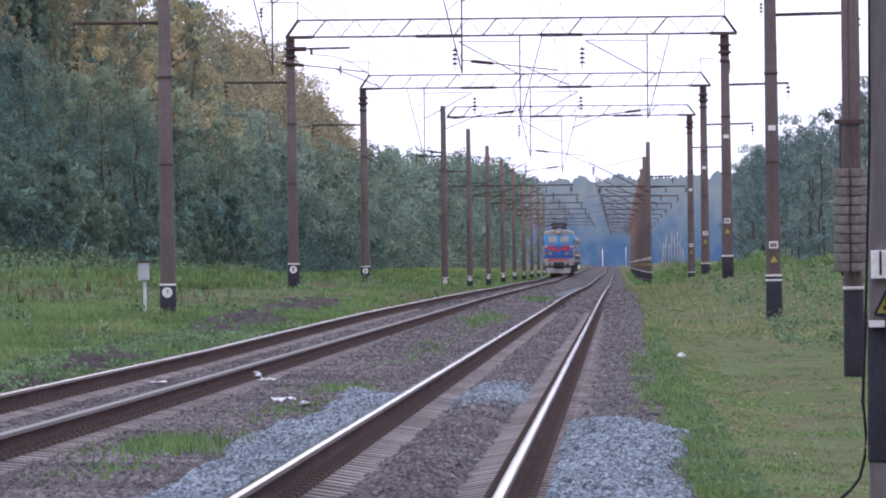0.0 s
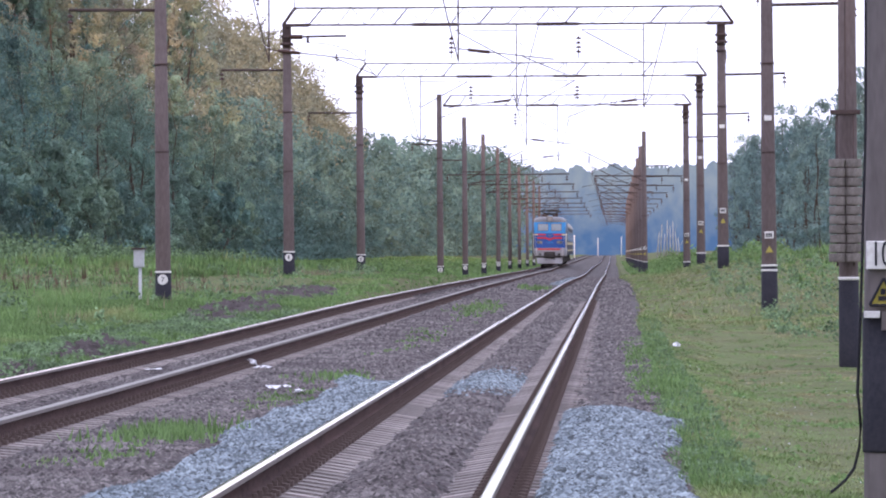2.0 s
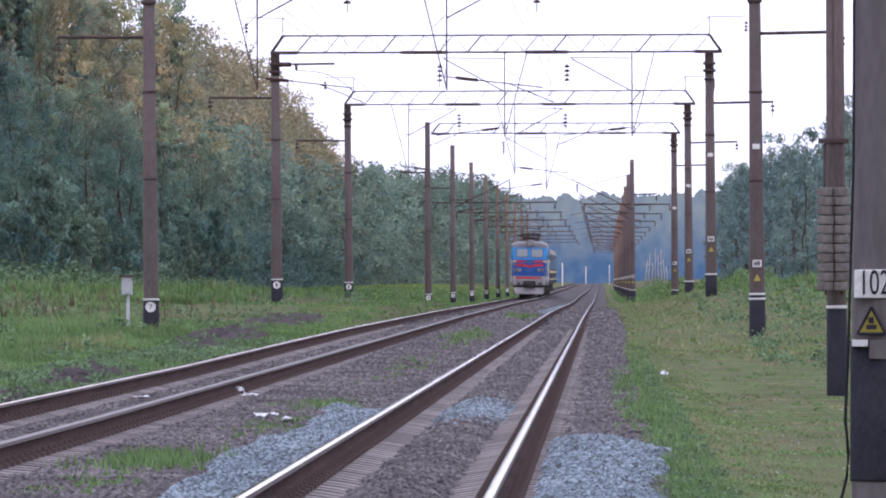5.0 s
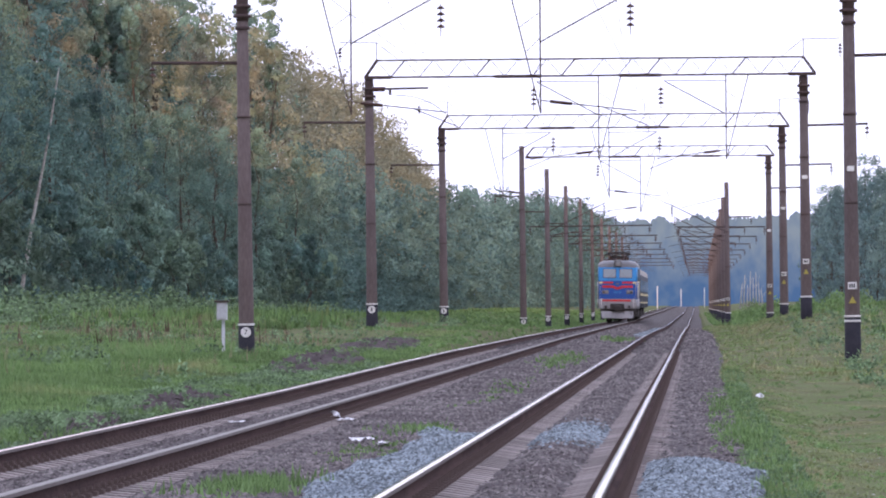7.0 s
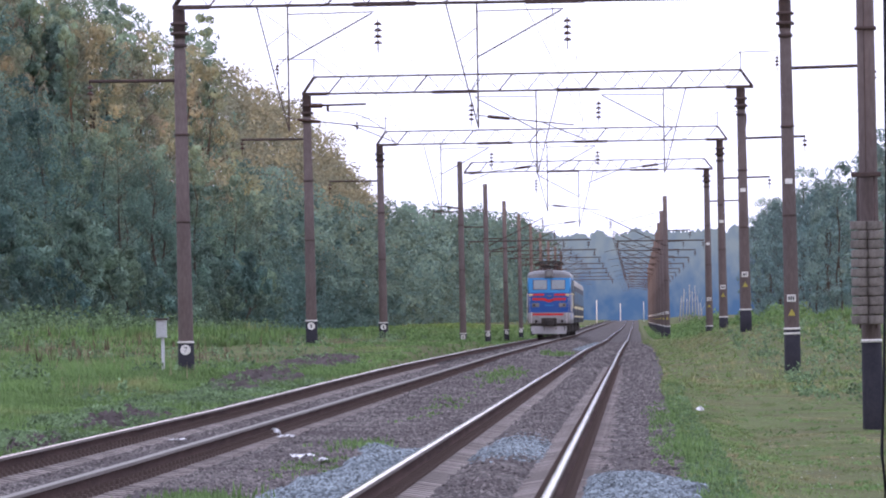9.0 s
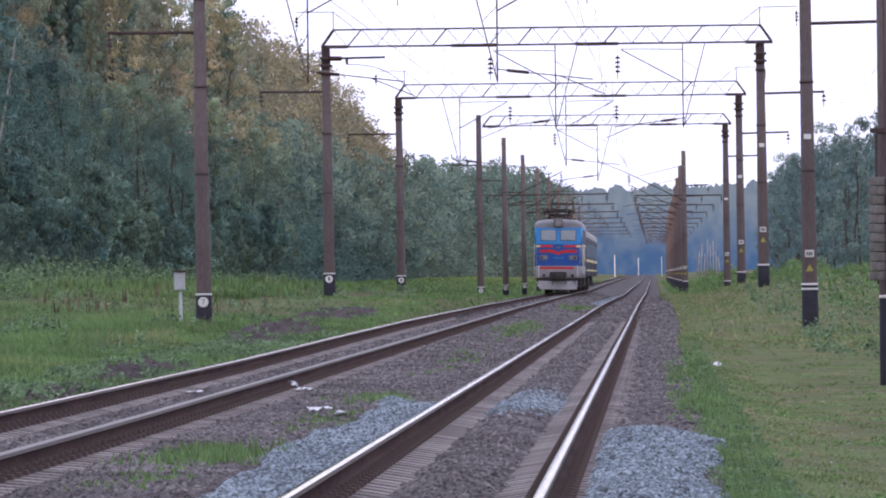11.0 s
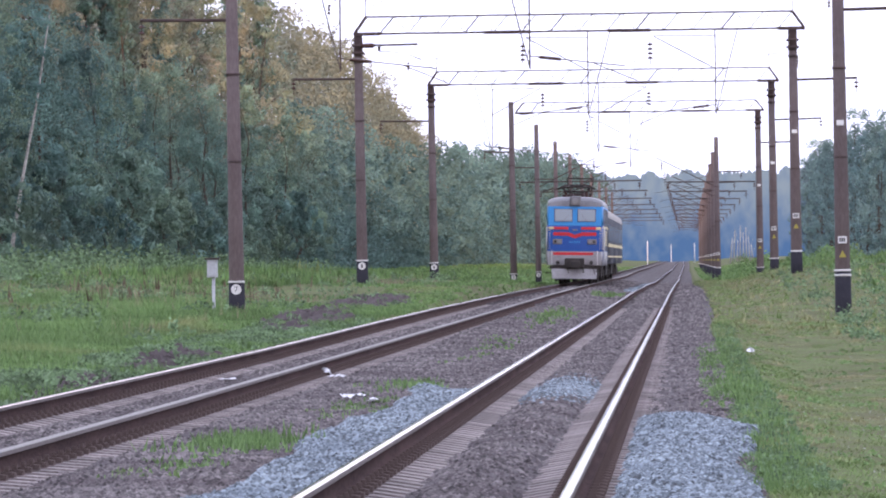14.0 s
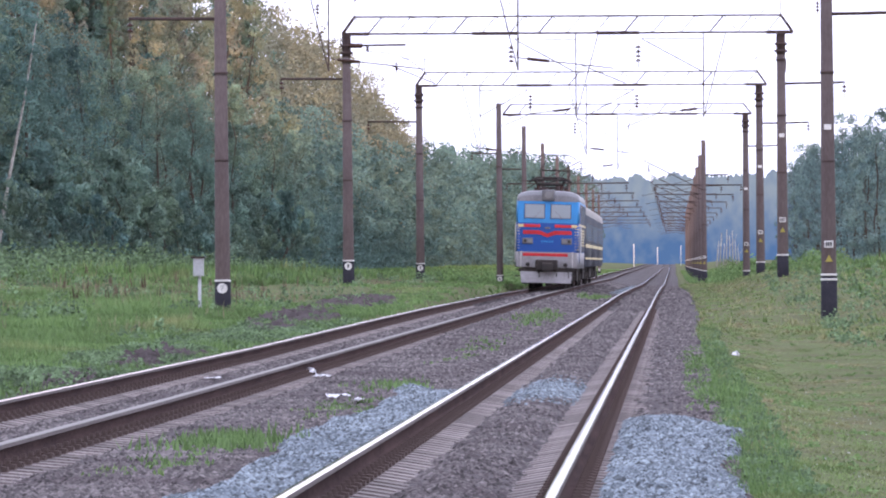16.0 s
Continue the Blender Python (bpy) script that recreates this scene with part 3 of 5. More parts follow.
PORTALS = [(161.3, 10.04, 1), (223.9, 10.05, -1), (287.7, 10.0, 1)]
XL, XR = -12.27, 4.22
L_TEXT = ["7", "", ""]
for i, (y, z, s) in enumerate(PORTALS):
    gl, gr = (0.03, 0.60, 0.48)[i], (-0.12, 1.0, 0.86)[i]
    pole(XL, y, gl, z - 0.1 - gl, "brown-grey tapered concrete pole with black foot in grass", L_TEXT[i], band=0.86, post_head=True, arm=-2.5, arm_z=(8.05, 8.35, 8.25)[i] - gl, group="portal posts", lean=0.35)
    pole(XR - 0.1 * (i == 1), y, gr, z - 0.1 - gr, "brown-grey tapered concrete pole with white plates and black foot", disc=False, band=(1.12, 0.62, 0.5)[i], rings=2 if i == 0 else 1, plates=True, post_head=True, arm=2.4, arm_z=8.1 - gr, group="portal posts", lean=0.35)
    truss(XL - 0.2, XR + 0.3, y, z)
    end_frame(XL + 0.25, y - 0.2, z + 0.64, -1), end_frame(XR - 0.15, y - 0.2, z + 0.64, 1)
    if i == 1:
        bar = thing("side_bar", "dark steel bar with rod insulator at a post head", "bracket", pose(XL - 0.1, y - 0.2, z - 0.45))
        bm = bmesh.new()
        rod(bm, (0.1, 0, 0), (2.3, 0, 0.03), 0.045, seg=6)
        rod(bm, (0.85, 0, -0.02), (0.85, 0, -0.22), 0.05, seg=6)
        part("rod", bm, STEEL, bar)
        bm = bmesh.new()
        rod(bm, (0.15, 0, 0), (0.65, 0, 0.0), 0.09, seg=8)
        part("rod_insulator", bm, PORCELAIN, bar)
        bm = bmesh.new()
        pipe(bm, [(0.85 + 2.5 * k / 8, 0, -0.22 - 0.1 * k / 8 - 1.1 * (k / 8) ** 3) for k in range(9)], 0.014)
        part("jumper", bm, WIRE, bar, "thin curved jumper wire")
    if s > 0:
        hanger(-9.35, y - 0.225, z, 6.6, 1), hanger(-4.2, y - 0.225, z, 6.6, 1)
    else:
        hanger(-3.65, y - 0.225, z, 6.85, -1), hanger(1.15, y - 0.225, z, 6.85, -1)
# the fourth, lighter beam between a plain pole and a post
pole(4.2, 342, 0.46, 9.4, "brown-grey tapered concrete pole with white plate and black foot", disc=False, band=0.4, plates=True, post_head=True, arm=2.2, arm_z=7.6, group="portal posts")
truss(-9.8, 4.5, 342, 9.95, 0.58, 0.35)
hanger(-3.2, 341.82, 9.95, 6.7, -1)


def bracket_arm(x, y, z, s):
    """The sloping cantilever of a single pole, with stay, insulators and steady arm."""
    t = thing("cantilever_arm", "thin dark steel cantilever with insulators on a pole", "bracket", pose(x, y, z), "cantilevers of the single poles")
    bm = bmesh.new()
    rod(bm, (s * 0.1, 0, 6.6), (s * 3.9, 0, 8.5), 0.035, seg=6)
    rod(bm, (s * 0.1, 0, 9.0), (s * 3.2, 0, 8.25), 0.018, seg=5)
    part("cantilever", bm, STEEL, t)
    bm = bmesh.new()
    bell_string(bm, (s * 3.8, 0, 8.25), 3, 0.11, 0.17)
    part("insulator", bm, PORCELAIN, t)
    bm = bmesh.new()
    rod(bm, (s * 0.1, 0, 6.3), (s * 3.0, 0, 6.75), 0.02, seg=5)
    rod(bm, (s * 2.0, 0, 6.6), (s * 4.3, 0, 6.2), 0.014, seg=5)
    rod(bm, (s * 0.4, 0, 6.34), (s * 0.95, 0, 6.43), 0.045, seg=8)
    part("steady_arm", bm, STEEL, t)
    bm = bmesh.new()
    a, b = (-1.2, 7.0) if s > 0 else (2.6, -3.4)
    rod(bm, (a, 0, 6.92), (b, 0, 6.95), 0.05, seg=6)
    part("long_crossarm", bm, STEEL, t, "long level steel crossarm")
    for q in (a, b):
        bm = bmesh.new()
        bell_string(bm, (q * 0.98, 0, 6.75), 2, 0.11, 0.16)
        part("arm_insulator", bm, PORCELAIN, t)


for i in range(9):
    y = 342 + 57.2 * i
    pole(-10.0, y, -0.2, 10.8, "slim brown concrete pole with black foot and white disc", band=0.85, arm=-1.6, arm_z=7.9, r0=0.20, r1=0.145)
    if i:
        bracket_arm(-10.0, y, -0.2, 1)
for i in range(11):
    y = 408 + 57.2 * i
    pole(2.12, y, -0.22, 10.0, "slim brown concrete pole with white plate and black foot", disc=False, plates=True, band=1.0, arm=1.7, arm_z=7.6, r0=0.20, r1=0.145)
    bracket_arm(2.12, y, -0.22, -1)

# ---- wires ----
def wire(name, pts, r, label):
    bm = pipe(bmesh.new(), pts, r, 5)
    return tagged(new(name, mesh_of(name, bm, WIRE)), label, "wire", "wires of the overhead line")


SUPPORT = [98, 161.3, 223.9, 287.7, 342, 399.2, 456.4, 513.6, 570.8, 628, 685.2, 742.4, 799.6]
for cx in (-5.95, -1.52):
    pts, hang = [], []
    for a, b in zip(SUPPORT, SUPPORT[1:]):
        for k in range(8):
            f = k / 8
            pts.append((cx, a + (b - a) * f, 8.55 - 1.6 * 4 * f * (1 - f) * ((b - a) / 63) ** 2))
            if k:
                hang.append(pts[-1])
    wire("messenger_wire", pts, 0.0045, "thin dark sagging messenger wire over the track")
    wire("contact_wire", [(cx + (0.25 if i % 2 else -0.25), y, 6.6) for i, y in enumerate(SUPPORT)], 0.005, "thin dark contact wire over the track")
    bm = bmesh.new()
    for x, y, z in hang:
        rod(bm, (x, y, z), (x, y, 6.6), 0.0025, seg=4, caps=False)
    tagged(new("dropper_wires", mesh_of("dropper_wires", bm, WIRE)), "thin upright dropper wires between messenger and contact wire", "wire", kind="stuff")
for fx, fz in ((-14.75, 7.65), (6.55, 7.6)):
    wire("feeder_wire", [(fx, y, fz + (0 if i % 2 == 0 else -0.7)) for i, y in enumerate([98, 130, 161.3, 192, 223.9, 256, 287.7, 315, 342])], 0.005, "thin dark feeder wire along the pole crossarms")

# ---- the near poles beside the path ----
near = pole(1.90, 40.0, -0.34, 10.0, "grey concrete pole with painted number and yellow warning triangle", disc=False, band=1.30, r0=0.225, r1=0.16, mat=POLE_GREY, lean=0.1, rings=0, low=0.36)
bm = bmesh.new()
box(bm, -0.205, 0.06, -0.236, -0.1, 1.59, 1.78, 0.006)
plate = part("number_plate", bm, WHITE, near, "white painted field with black figures")
digits = letters("figure", "102", 0.235, (0, -0.241, 1.685), plate)
digits.data.transform(Matrix.Translation((-0.075, 0, 0)) @ Matrix.Diagonal((0.60, 1, 1, 1)))
bm = bmesh.new()
prism(bm, ((-0.19, 1.35), (0.0, 1.35), (-0.095, 1.53)), -0.232, -0.1)
tri = part("warning_triangle", bm, YELLOW, near, "faded yellow warning triangle with dark edge")
bm = bmesh.new()
for a, b in (((-0.19, 1.35), (0.0, 1.35)), ((-0.19, 1.35), (-0.095, 1.53)), ((0.0, 1.35), (-0.095, 1.53))):
    rod(bm, (a[0], -0.24, a[1]), (b[0], -0.24, b[1]), 0.010, seg=5)
box(bm, -0.13, -0.06, -0.24, -0.23, 1.38, 1.41)
box(bm, -0.115, -0.08, -0.24, -0.23, 1.42, 1.46)
part("dark_edge", bm, BLACK, tri)
bm = bmesh.new()
box(bm, -0.22, -0.12, -0.240, -0.02, 1.265, 1.31, 0.004)
part("white_patch", bm, WHITE, near, "white paint patch")
bm = bmesh.new()
box(bm, -0.11, 0.14, -0.237, -0.1, 1.18, 1.305, 0.004)
part("grey_patch", bm, POLE_GREY, near, "grey cement patch")

anchor = pole(4.07, 103, -0.66, 10.6, "dark concrete anchor pole with a hanging stack of weights", disc=False, band=1.55, r0=0.172, r1=0.145, lean=0.2, rings=1)
stack = thing("tension_weights", "stack of grey cast weights hanging beside the anchor pole", "weights", pose(3.86, 102.55, 1.23))
bm = bmesh.new()
lathe(bm, [(0.02, 0), (0.245, 0.01), (0.25, 0.03), (0.25, 0.135), (0.245, 0.15), (0.02, 0.155)], 18)
disc_mesh = mesh_of("weight", bm, WEIGHT)
for cx in (0.0, 0.28):
    for k in range(11):
        o = new("weight", disc_mesh)
        o.parent = stack
        o.scale = (0.56, 0.56, 1)
        o.matrix_basis = pose(cx + 0.004 * ((k * 7) % 5 - 2), 0.004 * ((k * 5) % 5 - 2), 0.163 * k - 0.03, 0, 0, 40 * k) @ Matrix.Diagonal((0.58, 0.58, 1, 1))
bm = bmesh.new()
for cx in (0.0, 0.28):
    rod(bm, (cx, 0, -0.1), (cx, 0, 2.6), 0.018, seg=6)
box(bm, -0.12, 0.40, -0.05, 0.05, 2.52, 2.60, 0.01)
rod(bm, (0.14, 0, 2.6), (0.14, 0, 8.2), 0.012, seg=5)
rod(bm, (-0.02, 0.1, 1.75), (-0.02, 0.1, 2.5), 0.012, seg=5)
part("hanging_rod", bm, STEEL, stack, "dark steel hanging rods")

# loose cable at the near pole's foot
cu = [(1.71, 39.98, 6.5), (1.70, 39.9, 3.5), (1.69, 39.85, 2.2), (1.655, 39.9, 1.0), (1.635, 40.0, 0.42), (1.655, 40.0, 0.2), (1.645, 40.0, 0.05), (1.61, 40.0, -0.09), (1.55, 40.0, -0.17), (1.48, 40, -0.23), (1.36, 40, -0.33)]
bm = bmesh.new()
pipe(bm, cu, 0.011)
tagged(new("loose_cable", mesh_of("loose_cable", bm, BLACK)), "black loose cable hanging down to the grass", "cable")

# relay box on its post in the meadow
rb = thing("relay_box", "pale grey metal box with dark lid on a post", "box", pose(-13.07, 163.0, 0.40))
bm = bmesh.new()
box(bm, -0.14, 0.14, -0.14, 0.14, 0.64, 1.13, 0.02)
part("cabinet", bm, GREYBOX, rb)
bm = bmesh.new()
box(bm, -0.20, 0.20, -0.2, 0.2, 1.13, 1.18, 0.012)
part("lid", bm, STEEL, rb, "dark metal lid")
bm = bmesh.new()
rod(bm, (0.03, 0, -0.8), (0.03, 0, 0.64), 0.045, seg=10)
part("post", bm, GREYBOX, rb, "pale grey post")
bm = bmesh.new()
box(bm, -0.11, 0.11, -0.155, -0.14, 0.69, 1.08, 0.005)
part("door", bm, GREYBOX, rb)


# ---- the train ----
def loft(rings, mat_of=None):
    bm = bmesh.new()
    vs = [[bm.verts.new(p) for p in ring] for ring in rings]
    k = len(rings[0])
    for a, b in zip(vs, vs[1:]):
        for j in range(k):
            f = bm.faces.new((a[j], a[(j + 1) % k], b[(j + 1) % k], b[j]))
            f.smooth = True
            if mat_of:
                f.material_index = mat_of(sum((v.co for v in f.verts), Vector()) / 4)
    for ring in (vs[0][::-1], vs[-1]):
        f = bm.faces.new(ring)
        if mat_of:
            f.material_index = mat_of(sum((v.co for v in f.verts), Vector()) / k)
    bmesh.ops.recalc_face_normals(bm, faces=bm.faces[:])
    return bm


def section(half, low, side, top, r_low=0.04, n=10):
    """Cross-section: upright sides, curved roof. Returns (x, z) round."""
    pts = [(-half + r_low, low), (half - r_low, low), (half, low + r_low), (half, low + (side - low) * 0.5), (half, side)]
    for i in range(1, n):
        a = math.pi * i / n
        pts.append((half * math.copysign(abs(math.cos(a)) ** 0.62, math.cos(a)), side + (top - side) * math.sin(a) ** 0.62))
    pts += [(-half, side), (-half, low + (side - low) * 0.5), (-half, low + r_low)]
    return pts


def wheelset(bm, y, r=0.55):
    for s in (-1, 1):
        rod(bm, (s * 0.73, y, r), (s * 0.86, y, r), r, seg=24)
        rod(bm, (s * 0.70, y, r), (s * 0.73, y, r), r + 0.03, seg=24)
    rod(bm, (-0.7, y, r), (0.7, y, r), 0.08, seg=8)


def bogie(thing_, y0, axles, gap, r):
    bm = bmesh.new()
    for s in (-1, 1):
        box(bm, s * 1.02 - 0.07, s * 1.02 + 0.07, y0 - 0.7, y0 + gap * (axles - 1) + 0.7, 0.45, 0.85, 0.03)
        for k in range(axles):
            box(bm, s * 1.1 - 0.12, s * 1.1 + 0.12, y0 + gap * k - 0.2, y0 + gap * k + 0.2, 0.35, 0.75, 0.04)
            lathe(bm, [(0.09, 0.75), (0.09, 1.05)], 10, (s * 1.05, y0 + gap * k - 0.4, 0))
            lathe(bm, [(0.09, 0.75), (0.09, 1.05)], 10, (s * 1.05, y0 + gap * k + 0.4, 0))
    box(bm, -0.95, 0.95, y0 + gap * (axles - 1) / 2 - 0.3, y0 + gap * (axles - 1) / 2 + 0.3, 0.6, 0.95)
    b = part("bogie", bm, GRIME, thing_, "black grimy bogie")
    for k in range(axles):
        bm = bmesh.new()
        wheelset(bm, y0 + gap * k, r)
        part("wheelset", bm, GRIME, b)


def pantograph(loco, y, raised):
    """Base frame on insulators, two pairs of arms, and the bow."""
    k_ = 0.5 if raised else 1.5
    bm = bmesh.new()
    for s in (-1, 1):
        rod(bm, (s * 0.6, y - 0.75, 4.9), (s * 0.6, y + 0.75, 4.9), 0.055, seg=6)
        rod(bm, (-0.6, y + s * 0.75, 4.9), (0.6, y + s * 0.75, 4.9), 0.055, seg=6)
    p = part("pantograph", bm, GRIME, loco, "dark pantograph on brown insulators")
    for sx in (-0.55, 0.55):
        for sy in (-0.7, 0.7):
            bm = bmesh.new()
            lathe(bm, [(0.05, 0), (0.09, 0.03), (0.05, 0.06), (0.09, 0.10), (0.05, 0.13), (0.09, 0.17), (0.05, 0.24)], 8, (sx, y + sy, 4.62))
            part("insulator", bm, PORCELAIN, p)
    h = 5.75 if raised else 5.12
    top = 6.52 if raised else 5.22
    spread_y = 1.25 if raised else 1.6
    for s in (-1, 1):
        for q in (-1, 1):
            for a, b, r in (((q * 0.6, y + s * 0.3, 4.93), (q * 0.72, y + s * spread_y, h), 0.045), ((q * 0.72, y + s * spread_y, h), (q * 0.35, y + s * 0.12, top - 0.06), 0.035)):
                bm = bmesh.new()
                rod(bm, a, b, r * k_, seg=6)
                part("arm", bm, GRIME, p)
        bm = bmesh.new()
        rod(bm, (-0.72, y + s * spread_y, h), (0.72, y + s * spread_y, h), 0.025, seg=6)
        part("cross_tube", bm, GRIME, p)
        bm = bmesh.new()
        rod(bm, (-0.6, y + s * 0.3, 4.93), (0.72, y + s * spread_y, h), 0.012, seg=5)
        part("stay", bm, GRIME, p)
    for s in (-0.18, 0.18):
        bm = bmesh.new()
        pipe(bm, [(-1.0, y + s, top - 0.2), (-0.62, y + s, top), (0.62, y + s, top), (1.0, y + s, top - 0.2)], 0.042 * k_)
        part("bow", bm, GRIME, p)


def locomotive():
    lo = thing("electric_locomotive", "dark blue electric locomotive with red stripes and grey roof", "locomotive")
    L, W = 18.9, 1.48
    # body: blue sides, light blue round the windows, grey roof
    ys = [(0.0, 0.93, 0.90), (0.10, 0.972, 0.955), (0.35, 0.995, 0.985), (0.9, 1, 1), (6, 1, 1), (12, 1, 1), (L - 0.9, 1, 1), (L - 0.35, 0.995, 0.985), (L - 0.1, 0.972, 0.955), (L, 0.93, 0.90)]
    def body_ring(y, s, low, side, top):
        rake = 0.22 if y < 1 else (-0.22 if y > L - 1 else 0)
        out = []
        for x, z in section(W * s, low, side, top):
            out.append((x, y + rake * max(0, (z - 2.9) / 1.2) * (1 if y < 0.2 or y > L - 0.2 else 0.5), z))
        return out
    for name, mat, low, side, top, label in (("body", BLUE, 1.72, 3.02, 3.10, "dark blue body shell"), ("window_band", LIGHT_BLUE, 3.07, 4.02, 4.08, "sky blue band round the windows"), ("roof", SILVER, 4.06, 4.12, 4.60, "rounded grey roof"), ("skirt", FASCIA, 0.98, 1.70, 1.725, "dusty grey lower skirt")):
        rings = []
        for y, s, st in ys:
            if name == "roof":
                s2, t2 = s * 1.005, 4.06 + (top - 4.06) * (0.55 + 0.45 * min(1, y / 0.6, (L - y) / 0.6))
                rings.append(body_ring(y, s2, low, side, t2))
            else:
                half = W * s
                pts = [(-half, low), (half, low), (half, (low + top) / 2), (half, top), (-half, top), (-half, (low + top) / 2)]
                rake = 0.22 if y < 1 else (-0.22 if y > L - 1 else 0)
                amount = 1 if y < 0.2 or y > L - 0.2 else 0.5
                rings.append([(x, y + rake * max(0, (z - 2.9) / 1.2) * amount, z) for x, z in pts])
        part(name, loft(rings), mat, lo, label)

    def front(name, mat, x0, x1, z0, z1, proud=0.02, label="", parent=None, bevel=0.012):
        bm = bmesh.new()
        box(bm, x0, x1, -proud, 0.03, z0, z1, bevel)
        for v in bm.verts:
            v.co.y += 0.22 * max(0, (v.co.z - 2.9) / 1.2)
        return part(name, bm, mat, parent or lo, label)

    for s in (-1, 1):
        a, b = sorted((s * 0.14, s * 1.08))
        fr = front("window_frame", LIGHT_BLUE, a - 0.04, b + 0.04, 3.20, 4.02, 0.025, "sky blue window frame")
        front("gasket", STEEL, a - 0.012, b + 0.012, 3.27, 3.95, 0.031, "dark rubber gasket", fr, 0.004)
        front("windscreen", PANE, a + 0.022, b - 0.022, 3.30, 3.922, 0.038, "pale reflecting windscreen", fr)
        bm = bmesh.new()
        rod(bm, (s * 0.7, -0.03 + 0.22 * 0.25, 3.22), (s * 0.35, -0.03 + 0.22 * 0.6, 3.62), 0.012, seg=5)
        part("wiper", bm, STEEL, fr)
        x0, x1 = sorted((s * 0.34, s * 1.12))
        front("red_bar", RED, x0, x1, 2.86, 3.0, 0.022, "red stripe")
        x0, x1 = sorted((s * 1.12, s * 1.36))
        front("cream_bar", CREAM, x0, x1, 2.86, 3.0, 0.02, "cream stripe")
        # red moustache: straight bar and the drop to the middle
        bm = bmesh.new()
        p = [(1.13, 2.72), (1.13, 2.54), (0.40, 2.54), (0.0, 2.40), (0.0, 2.58), (0.36, 2.72)]
        prism(bm, [(s * a, b) for a, b in p], -0.022, 0.03)
        part("red_moustache", bm, RED, lo, "red band drooping to the middle")
        # lamps
        bm = bmesh.new()
        rod(bm, (s * 0.80, -0.06, 2.22), (s * 0.80, 0.02, 2.22), 0.125, seg=20)
        rod(bm, (s * 1.02, -0.05, 2.22), (s * 1.02, 0.02, 2.22), 0.09, seg=16)
        box(bm, s * 0.91 - 0.25, s * 0.91 + 0.25, -0.035, 0.02, 2.08, 2.36, 0.03)
        h = part("headlight", bm, SILVER, lo, "grey lamp housing")
        bm = bmesh.new()
        rod(bm, (s * 0.80, -0.075, 2.22), (s * 0.80, -0.055, 2.22), 0.10, seg=20)
        part("lens", bm, LENS, h, "glass lens")
        bm = bmesh.new()
        rod(bm, (s * 1.02, -0.065, 2.22), (s * 1.02, -0.045, 2.22), 0.07, seg=16)
        part("tail_lens", bm, GRIME, h, "dark tail lens")
        # ribs round the corners
        for k in range(9):
            z = 1.86 + k * 0.135
            bm = bmesh.new()
            rod(bm, (s * 1.30, -0.005, z), (s * 1.40, 0.055, z), 0.022, seg=6)
            rod(bm, (s * 1.40, 0.055, z), (s * 1.47, 0.25, z), 0.022, seg=6)
            rod(bm, (s * 1.47, 0.25, z), (s * 1.49, 0.75, z), 0.022, seg=6)
            part("corner_rib", bm, CREAM, lo, "cream rib")
        # buffer, steps, hand rail
        bm = bmesh.new()
        rod(bm, (s * 0.88, 0.05, 1.12), (s * 0.88, -0.25, 1.12), 0.10, seg=12)
        part("buffer", bm, GRIME, lo, "dark round buffer")
        for z in (0.55, 0.85):
            bm = bmesh.new()
            box(bm, s * 1.32 - 0.12, s * 1.32 + 0.12, z - 0.57, 0.3, z, z + 0.05, 0.01)
            part("step", bm, GRIME, lo, "dark step")
        bm = bmesh.new()
        rod(bm, (s * 1.20, -0.06, 1.0), (s * 1.20, -0.06, 1.75), 0.015, seg=6)
        part("hand_rail", bm, WHITE, lo, "pale hand rail")
    front("badge", SILVER, -0.12, 0.12, 2.80, 2.88, 0.03, "small pale badge")
    for k in range(5):
        front("lettering_bar", LIGHT_BLUE, -0.28 + k * 0.12, -0.20 + k * 0.12, 2.16, 2.25, 0.022, bevel=0)
    front("red_lower_bar", RED, -1.13, 0.98, 1.52, 1.66, 0.03, "red stripe on the skirt")
    front("buffer_beam", FASCIA, -1.40, 1.40, 1.0, 1.50, 0.05, "dusty grey buffer beam")
    # roof lamp, coupler, plough, hoses
    bm = bmesh.new()
    box(bm, -0.30, 0.30, 0.10, 0.9, 4.10, 4.62, 0.06)
    rl = part("roof_headlight", bm, SILVER, lo, "grey box with round lamp")
    bm = bmesh.new()
    rod(bm, (0, 0.06, 4.38), (0, 0.12, 4.38), 0.17, seg=20)
    part("lens", bm, LENS, rl, "glass lens")
    bm = bmesh.new()
    box(bm, -0.52, 0.52, -0.35, 0.1, 0.86, 1.36, 0.05)
    box(bm, -0.22, 0.30, -0.62, -0.3, 0.82, 1.22, 0.08)
    part("coupler", bm, GRIME, lo, "black automatic coupler")
    for x, sag in ((-0.42, 0.5), (0.38, 0.42), (0.95, 0.5), (1.12, 0.35)):
        bm = bmesh.new()
        pipe(bm, [(x + 0.10 * math.sin(k / 6 * math.pi), -0.08 - 0.1 * math.sin(k / 6 * math.pi), 1.0 - sag * math.sin(k / 6 * math.pi * 0.6)) for k in range(7)], 0.025)
        part("air_hose", bm, GRIME, lo, "black air hose")
    bm = bmesh.new()
    box(bm, -1.22, 1.22, -0.10, 0.0, 0.26, 0.80, 0.03)
    for v in bm.verts:
        if v.co.z < 0.5:
            v.co.y -= 0.18
            v.co.x *= 0.95
    part("plough", bm, FASCIA, lo, "dusty grey track plough")
    bm = bmesh.new()
    box(bm, -1.30, 1.30, -0.04, 0.3, 0.78, 0.96, 0.02)
    part("plough_bracket", bm, GRIME, lo)
    bm = bmesh.new()
